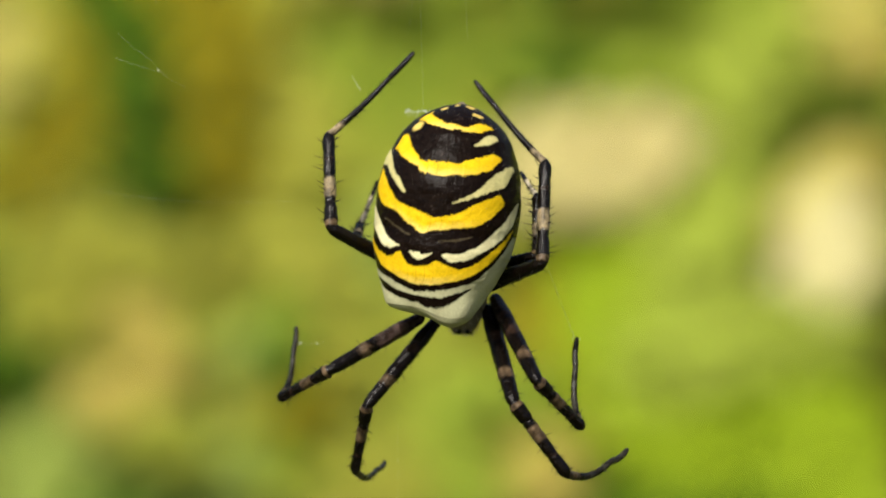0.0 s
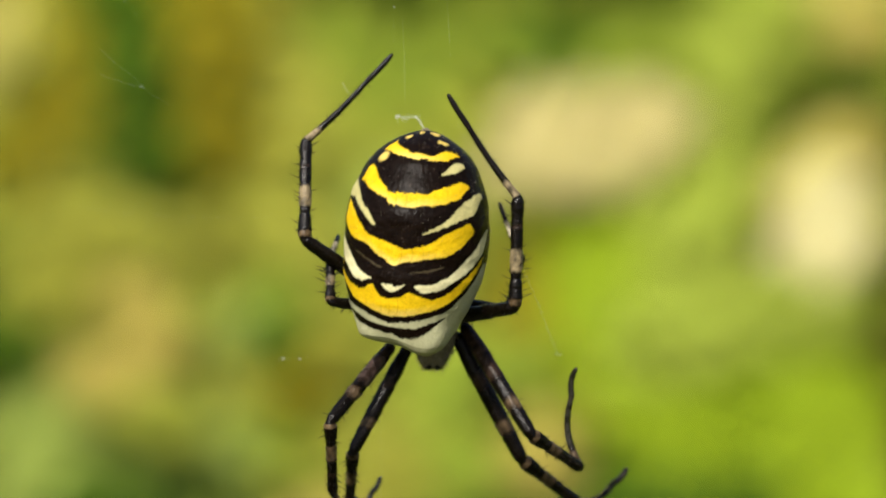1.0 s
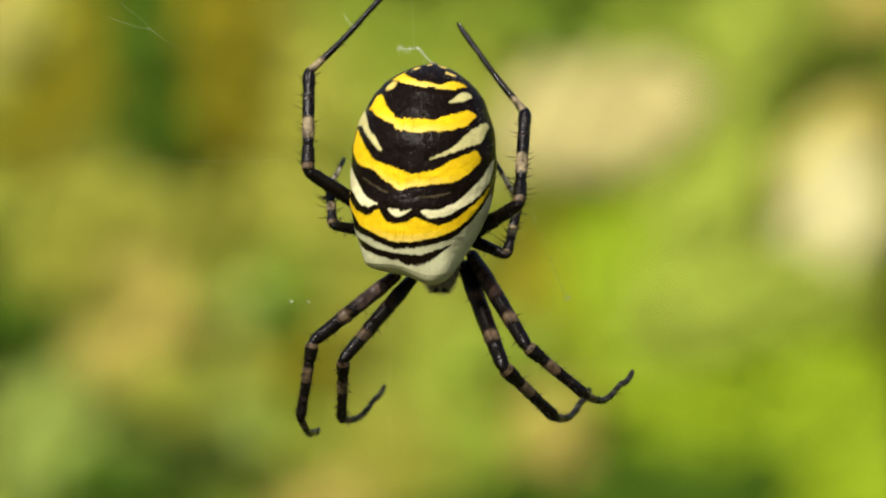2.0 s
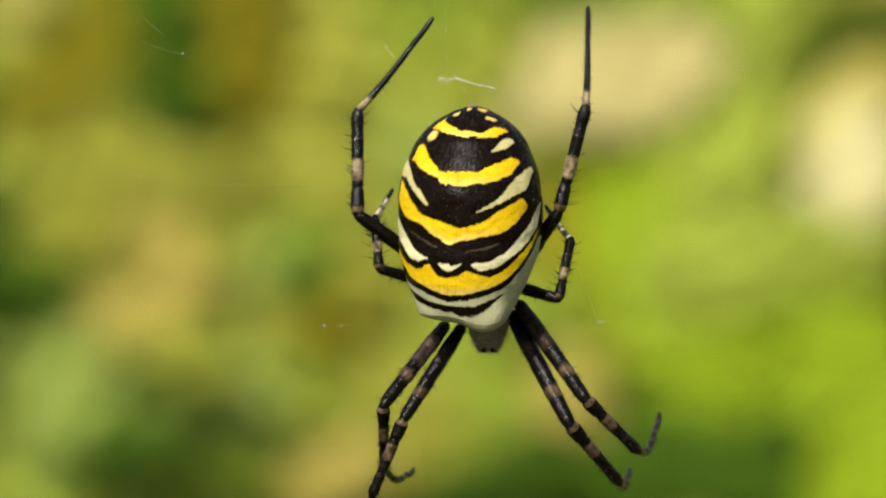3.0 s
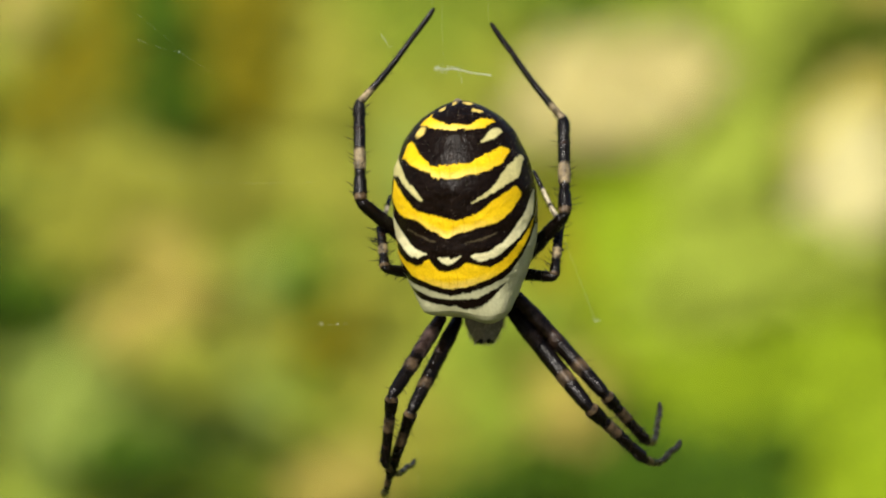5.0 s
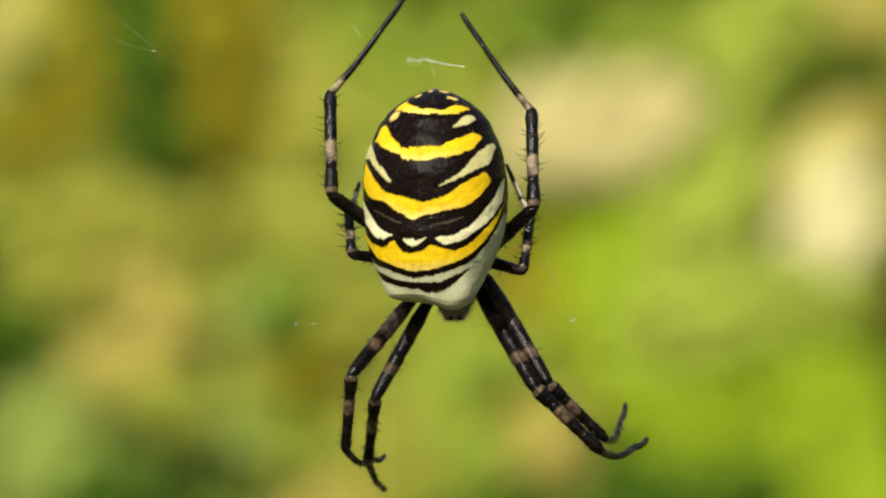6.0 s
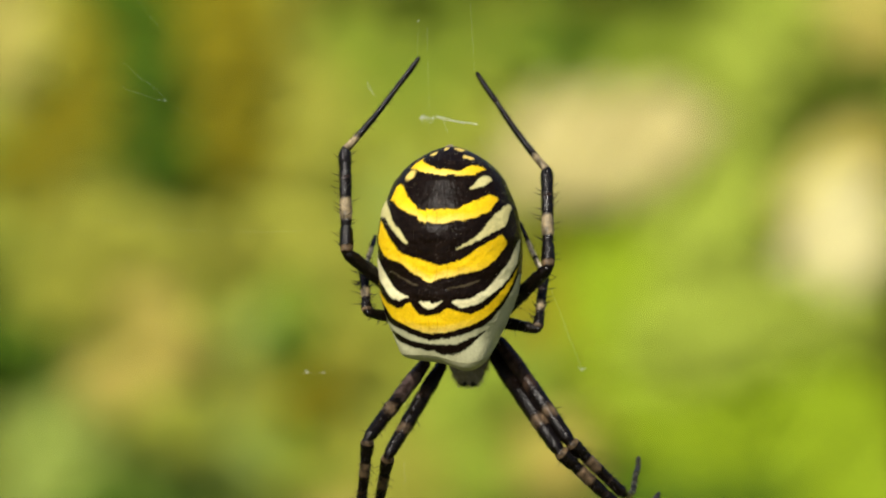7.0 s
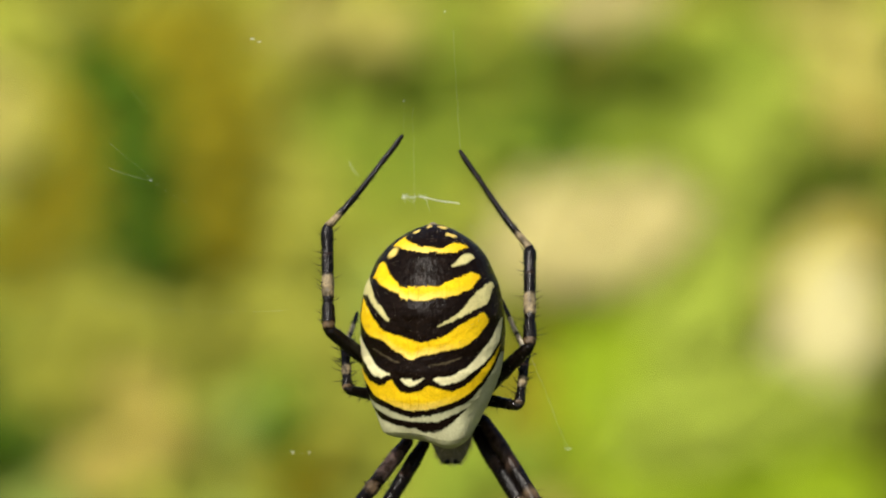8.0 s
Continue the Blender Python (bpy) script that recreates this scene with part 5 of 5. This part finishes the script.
def motions():
    swing = [
        (0.0, 0.00030, 0.29708, 0.58313, -8.0, 1.4, -0.6), (0.1, -0.00299, 0.29708, 0.58269, -8.0, 1.2, -0.3),
        (0.2, -0.00022, 0.29708, 0.58065, -8.0, 0.9, -0.1), (0.3, 0.00043, 0.29708, 0.58073, -8.0, 1.0, -0.2),
        (0.4, -0.00123, 0.29708, 0.58224, -8.0, 1.1, -0.4), (0.5, -0.00056, 0.29708, 0.58294, -8.0, 1.1, 0.5),
        (0.6, -0.00071, 0.29708, 0.58033, -8.0, 1.0, 0.4), (0.7, -0.00065, 0.29708, 0.57817, -8.0, 1.0, 0.4),
        (0.8, -0.00012, 0.29708, 0.58195, -8.0, 0.9, 0.1), (0.9, -0.00348, 0.29708, 0.58387, -8.0, 0.9, -0.0),
        (1.0, -0.00157, 0.29708, 0.57959, -8.0, 1.0, -0.1), (1.1, 0.00108, 0.29708, 0.57828, -8.0, 1.0, -0.2),
        (1.2, -0.00205, 0.29708, 0.58261, -8.0, 1.1, -0.3), (1.3, -0.00294, 0.29708, 0.58369, -8.0, 0.9, -0.4),
        (1.4, 0.00014, 0.29708, 0.57958, -8.0, 0.6, -0.5), (1.5, 0.00020, 0.29708, 0.57936, -8.0, 0.9, -0.3),
        (1.6, -0.00176, 0.29708, 0.58315, -8.0, 0.8, -0.3), (1.7, -0.00201, 0.29708, 0.58290, -8.0, 0.7, -0.3),
        (1.8, 0.00011, 0.29708, 0.57882, -8.0, 0.7, -0.2), (1.9, 0.00067, 0.29708, 0.57853, -8.0, 0.9, -0.1),
        (2.0, -0.00183, 0.29708, 0.58282, -8.0, 1.0, 0.0), (2.1, -0.00256, 0.29708, 0.58283, -8.0, 0.8, -0.1),
        (2.2, -0.00036, 0.29708, 0.57823, -8.0, 0.7, 0.0), (2.3, 0.00033, 0.29708, 0.57813, -8.0, 0.9, 0.4),
        (2.4, -0.00172, 0.29708, 0.58261, -8.0, 0.9, 0.4), (2.5, -0.00229, 0.29708, 0.58223, -8.0, 0.8, 0.1),
        (2.6, -0.00043, 0.29708, 0.57727, -8.0, 0.8, 0.2), (2.7, -0.00003, 0.29708, 0.57753, -8.0, 1.1, 0.7),
        (2.8, -0.00199, 0.29708, 0.58225, -8.0, 1.4, 0.5), (2.9, -0.00186, 0.29708, 0.58085, -8.0, 0.5, -0.9),
        (3.0, 0.00019, 0.29708, 0.57685, -8.0, 0.3, -0.0), (3.1, -0.00028, 0.29708, 0.57785, -8.0, 1.1, 0.3),
        (3.2, -0.00220, 0.29708, 0.58241, -8.0, 1.3, 0.9), (3.3, -0.00199, 0.29708, 0.58225, -8.0, 1.1, 1.0),
        (3.4, -0.00094, 0.29708, 0.57670, -8.0, 0.8, 1.2), (3.5, 0.00095, 0.29708, 0.57751, -8.0, 0.5, 1.3),
        (3.6, -0.00111, 0.29708, 0.58309, -8.0, 0.1, 1.1), (3.7, -0.00216, 0.29708, 0.58305, -8.0, -0.3, 0.8),
        (3.8, 0.00124, 0.29708, 0.57710, -8.0, -0.7, 0.6), (3.9, 0.00124, 0.29708, 0.57750, -8.0, -0.2, 0.9),
        (4.0, -0.00172, 0.29708, 0.58321, -8.0, 0.4, 1.2), (4.1, -0.00171, 0.29708, 0.58355, -8.0, -0.2, 0.8),
        (4.2, 0.00022, 0.29708, 0.57834, -8.0, -0.7, 0.5), (4.3, 0.00021, 0.29708, 0.57842, -8.0, -0.6, 0.5),
        (4.4, -0.00274, 0.29708, 0.58291, -8.0, -0.4, 0.6), (4.5, -0.00231, 0.29708, 0.58290, -8.0, -0.2, 0.7),
        (4.6, -0.00067, 0.29708, 0.57752, -8.0, -0.3, 0.6), (4.7, -0.00027, 0.29708, 0.57711, -8.0, -0.4, 0.4),
        (4.8, -0.00228, 0.29708, 0.58258, -8.0, -0.1, 0.6), (4.9, -0.00202, 0.29708, 0.58251, -8.0, -0.2, 0.5),
        (5.0, -0.00006, 0.29708, 0.57816, -8.0, -0.4, 0.3), (5.1, -0.00017, 0.29708, 0.57852, -8.0, -0.3, 0.3),
        (5.2, -0.00158, 0.29708, 0.58240, -8.0, -0.1, 0.4), (5.3, -0.00138, 0.29708, 0.58201, -8.0, -0.1, 0.2),
        (5.4, -0.00031, 0.29708, 0.57876, -8.0, -0.3, 0.0), (5.5, -0.00045, 0.29708, 0.57908, -8.0, -0.2, -0.0),
        (5.6, -0.00111, 0.29708, 0.58155, -8.0, -0.1, -0.1), (5.7, -0.00095, 0.29708, 0.58114, -8.0, -0.2, -0.3),
        (5.8, -0.00065, 0.29708, 0.57904, -8.0, -0.3, -0.6), (5.9, -0.00048, 0.29708, 0.57915, -8.0, -0.2, -0.5),
        (6.0, -0.00078, 0.29708, 0.58156, -8.0, -0.2, -0.4), (6.1, -0.00074, 0.29708, 0.58204, -8.0, -0.1, -0.3),
        (6.2, -0.00022, 0.29708, 0.57992, -8.0, -0.1, -0.2), (6.3, -0.00058, 0.29708, 0.57991, -8.0, -0.1, -0.1),
        (6.4, -0.00072, 0.29708, 0.58104, -8.0, -0.0, -0.1), (6.5, -0.00052, 0.29708, 0.58046, -8.0, 0.0, 0.0),
        (6.6, -0.00073, 0.29708, 0.57920, -8.0, 0.0, 0.0), (6.7, -0.00057, 0.29708, 0.57915, -8.0, 0.0, 0.1),
        (6.9, -0.00085, 0.29708, 0.57996, -8.0, 0.0, 0.1), (7.0, -0.00022, 0.29708, 0.57885, -8.0, 0.0, 0.1),
        (7.1, -0.00025, 0.29708, 0.57911, -8.0, 0.0, 0.1), (7.2, -0.00098, 0.29708, 0.58089, -8.0, 0.0, 0.0),
        (7.3, -0.00090, 0.29708, 0.58031, -8.0, 0.0, -0.0), (7.4, -0.00018, 0.29708, 0.57903, -8.0, 0.0, -0.1),
        (7.5, -0.00074, 0.29708, 0.57984, -8.0, 0.0, -0.1), (7.6, -0.00107, 0.29708, 0.58008, -8.0, 0.0, -0.1),
        (7.7, -0.00090, 0.29708, 0.57959, -8.0, 0.0, -0.1), (7.8, -0.00046, 0.29708, 0.57942, -8.0, 0.0, -0.2),
        (8.0, -0.00066, 0.29708, 0.57952, -8.0, -0.0, -0.2),
    ]
    walk(spider, [(t, pose(x, y, z, rx, ry, rz)) for t, x, y, z, rx, ry, rz in swing])
    # the web gives way under the swinging spider
    walk(orb_web, [(t, pose(0.5 * (x + 0.00085), 0, 0.77 * (z - 0.58042))) for t, x, y, z, rx, ry, rz in swing])
    tilt = [
        (0.0, -1.8, 5.9, -1.2), (0.1, -0.9, 4.8, -0.4), (0.2, -1.5, 3.6, 0.0), (0.3, -3.1, 4.0, -0.6), (0.4, -3.0, 4.5, -0.8), (0.5, -1.7, 4.1, 1.3),
        (0.6, 0.1, 3.3, 1.5), (0.7, -2.8, 3.6, 1.0), (0.8, -5.7, 3.4, 0.0), (0.9, -1.2, 3.7, 0.3), (1.0, 1.2, 3.9, 0.2), (1.1, -3.0, 4.2, -0.5),
        (1.2, -5.0, 4.6, -0.8), (1.3, -0.2, 3.6, -0.6), (1.4, 2.3, 2.7, -0.9), (1.5, -4.0, 3.5, -0.8), (1.6, -4.1, 3.8, -0.9), (1.7, 0.1, 3.1, -0.4),
        (1.8, 0.9, 2.5, -0.3), (1.9, -3.2, 3.3, -0.5), (2.0, -4.8, 4.3, -0.2), (2.1, -0.3, 3.4, 0.2), (2.2, 1.2, 2.1, -0.0), (2.3, -4.0, 3.5, 0.1),
        (2.4, -5.8, 5.3, 0.7), (2.5, 0.0, 3.7, 0.6), (2.6, 2.5, 1.5, 0.0), (2.7, -3.5, 3.3, 0.4), (2.8, -4.8, 5.4, 1.0), (2.9, 0.9, 2.6, -1.9),
        (3.0, 2.1, 1.0, 0.1), (3.1, -6.9, 4.4, 0.3), (3.2, -7.2, 5.2, 1.7), (3.3, -0.3, 2.3, 1.7), (3.4, 0.5, -0.3, 1.7), (3.5, -7.4, 2.0, 3.0),
        (3.6, -8.0, 3.2, 3.2), (3.7, -0.1, -0.4, 2.0), (3.8, 1.1, -3.2, 1.0), (3.9, -7.0, -0.4, 1.9), (4.0, -8.2, 1.6, 2.6), (4.1, 0.1, -1.3, 1.5),
        (4.2, 1.3, -3.2, 0.7), (4.3, -7.0, -0.2, 1.6), (4.4, -7.9, 1.7, 2.2), (4.5, -1.3, -1.1, 1.6), (4.6, -0.4, -3.7, 0.7), (4.7, -6.8, -1.8, 1.1),
        (4.8, -5.9, -0.3, 1.5), (4.9, 0.7, -2.7, 0.8), (5.0, 0.2, -3.5, 0.4), (5.1, -6.0, -1.2, 0.7), (5.2, -6.3, -0.4, 0.6), (5.3, 0.0, -1.8, -0.1),
        (5.4, 1.2, -2.0, -0.5), (5.5, -4.5, -0.8, -0.5), (5.6, -5.3, -0.5, -0.8), (5.7, 0.5, -0.9, -1.2), (5.8, 2.8, -0.6, -1.5), (5.9, -3.0, -0.5, -1.3),
        (6.0, -4.3, -0.5, -1.0), (6.1, -0.6, -0.4, -0.8), (6.2, 0.8, -0.3, -0.6), (6.3, -2.0, -0.2, -0.4), (6.4, -2.2, -0.1, -0.1), (6.5, -0.7, 0.0, 0.1),
        (6.6, -0.6, 0.0, 0.1), (6.7, -0.5, 0.0, 0.2), (6.9, -0.2, 0.0, 0.2), (7.0, -0.1, -0.0, 0.3), (7.1, -0.2, 0.0, 0.2), (7.2, -0.2, 0.1, 0.1),
        (7.3, -0.3, 0.1, -0.0), (7.4, -0.3, 0.1, -0.1), (7.5, -0.4, 0.1, -0.2), (7.6, -0.4, 0.1, -0.3), (7.7, -0.4, 0.1, -0.3), (7.8, -0.3, 0.1, -0.3),
        (8.0, -0.3, 0.1, -0.4),
    ]
    walk(belly, [(t, pose(0, 0, 0, rx, ry, rz)) for t, rx, ry, rz in tilt])
    walk(silk, [(t, pose(x, y, z)) for t, x, y, z in (
        (0.0, -0.00268, 0.30108, 0.59013), (0.1, -0.00572, 0.30108, 0.59028), (0.2, -0.00262, 0.30108, 0.58883), (0.3, -0.00182, 0.30108, 0.58892),
        (0.4, -0.00334, 0.30108, 0.59044), (0.5, -0.00251, 0.30108, 0.59115), (0.6, -0.00261, 0.30108, 0.58854), (0.7, -0.00249, 0.30108, 0.58638),
        (0.8, -0.00227, 0.30108, 0.58976), (0.9, -0.00533, 0.30108, 0.59206), (1.0, -0.00308, 0.30108, 0.58813), (1.1, -0.00035, 0.30108, 0.58662),
        (1.2, -0.00345, 0.30108, 0.59078), (1.3, -0.00474, 0.30108, 0.59202), (1.4, -0.00203, 0.30108, 0.58805), (1.5, -0.00195, 0.30108, 0.58764),
        (1.6, -0.00382, 0.30108, 0.59163), (1.7, -0.00397, 0.30108, 0.59155), (1.8, -0.00184, 0.30108, 0.58754), (1.9, -0.00123, 0.30108, 0.58712),
        (2.0, -0.00368, 0.30108, 0.59143), (2.1, -0.00443, 0.30108, 0.59173), (2.2, -0.00235, 0.30108, 0.58723), (2.3, -0.00175, 0.30108, 0.58703),
        (2.4, -0.00366, 0.30108, 0.59165), (2.5, -0.00416, 0.30108, 0.59160), (2.6, -0.00243, 0.30108, 0.58660), (2.7, -0.00203, 0.30108, 0.58660),
        (2.8, -0.00356, 0.30108, 0.59142), (2.9, -0.00315, 0.30108, 0.59097), (3.0, -0.00210, 0.30108, 0.58645), (3.1, -0.00251, 0.30108, 0.58711),
        (3.2, -0.00445, 0.30108, 0.59177), (3.3, -0.00425, 0.30108, 0.59169), (3.4, -0.00322, 0.30108, 0.58621), (3.5, -0.00133, 0.30108, 0.58711),
        (3.6, -0.00351, 0.30108, 0.59290), (3.7, -0.00468, 0.30108, 0.59306), (3.8, -0.00137, 0.30108, 0.58728), (3.9, -0.00132, 0.30108, 0.58765),
        (4.0, -0.00425, 0.30108, 0.59333), (4.1, -0.00418, 0.30108, 0.59364), (4.2, -0.00220, 0.30108, 0.58838), (4.3, -0.00212, 0.30108, 0.58844),
        (4.4, -0.00501, 0.30108, 0.59292), (4.5, -0.00448, 0.30108, 0.59288), (4.6, -0.00276, 0.30108, 0.58746), (4.7, -0.00226, 0.30108, 0.58702),
        (4.8, -0.00443, 0.30108, 0.59253), (4.9, -0.00421, 0.30108, 0.59242), (5.0, -0.00225, 0.30108, 0.58805), (5.1, -0.00237, 0.30108, 0.58841),
        (5.2, -0.00380, 0.30108, 0.59225), (5.3, -0.00356, 0.30108, 0.59178), (5.4, -0.00242, 0.30108, 0.58850), (5.5, -0.00256, 0.30108, 0.58883),
        (5.6, -0.00320, 0.30108, 0.59126), (5.7, -0.00298, 0.30108, 0.59083), (5.8, -0.00263, 0.30108, 0.58878), (5.9, -0.00275, 0.30108, 0.58876),
        (6.0, -0.00279, 0.30108, 0.59123), (6.1, -0.00290, 0.30108, 0.59154), (6.2, -0.00226, 0.30108, 0.58950), (6.3, -0.00277, 0.30108, 0.58946),
        (6.4, -0.00279, 0.30108, 0.59055), (6.5, -0.00259, 0.30108, 0.58992), (6.6, -0.00282, 0.30108, 0.58871), (6.7, -0.00267, 0.30108, 0.58870),
        (6.9, -0.00298, 0.30108, 0.58961), (7.0, -0.00235, 0.30108, 0.58854), (7.1, -0.00236, 0.30108, 0.58876), (7.2, -0.00307, 0.30108, 0.59050),
        (7.3, -0.00297, 0.30108, 0.58987), (7.4, -0.00222, 0.30108, 0.58855), (7.5, -0.00276, 0.30108, 0.58932), (7.6, -0.00312, 0.30108, 0.58958),
        (7.7, -0.00298, 0.30108, 0.58911), (7.8, -0.00257, 0.30108, 0.58897), (8.0, -0.00284, 0.30108, 0.58911),
    )])
    # the fore body, with the roots of the legs, tilts up and down under the abdomen
    heave = [(t, max(-0.4, -rx * float(np.interp(t, (1.7, 2.8), (0.05, 0.1))))) for t, rx, ry, rz in tilt]
    lifts = []
    for t, rx, ry, rz in tilt:
        rest = float(np.interp(t, (1.7, 2.8, 4.7, 5.8), (0.45, -0.15, -0.3, 0.0)))
        gain, least, most = (float(np.interp(t, (1.7, 2.8), pair)) for pair in ((0.33, 0.14), (-0.7, -0.35), (0.25, 1.1)))
        lifts.append((t, rest + min(max(-rx * gain, least), most)))
    walk(fore_body, [(t, pose(0, 0, lift * MM)) for t, lift in lifts])
    walk(streamer, [(t, pose(0.0014, 0.001 if turn > 20 else 0, -0.0001, 0, turn)) for t, turn in ((0.0, 42), (1.7, 40), (2.8, 6), (3.6, 3), (4.3, 0), (8.0, 0))])
    for hip, lengths, scale, kind, keys, sway in LEGS:
        limbs = leg(spider, lengths, scale, kind, int(1000 + hip[0] * 37))
        for limb, rows in zip(limbs, leg_rows(hip, lengths, keys, sway, heave)):
            walk(limb, rows)


motions()
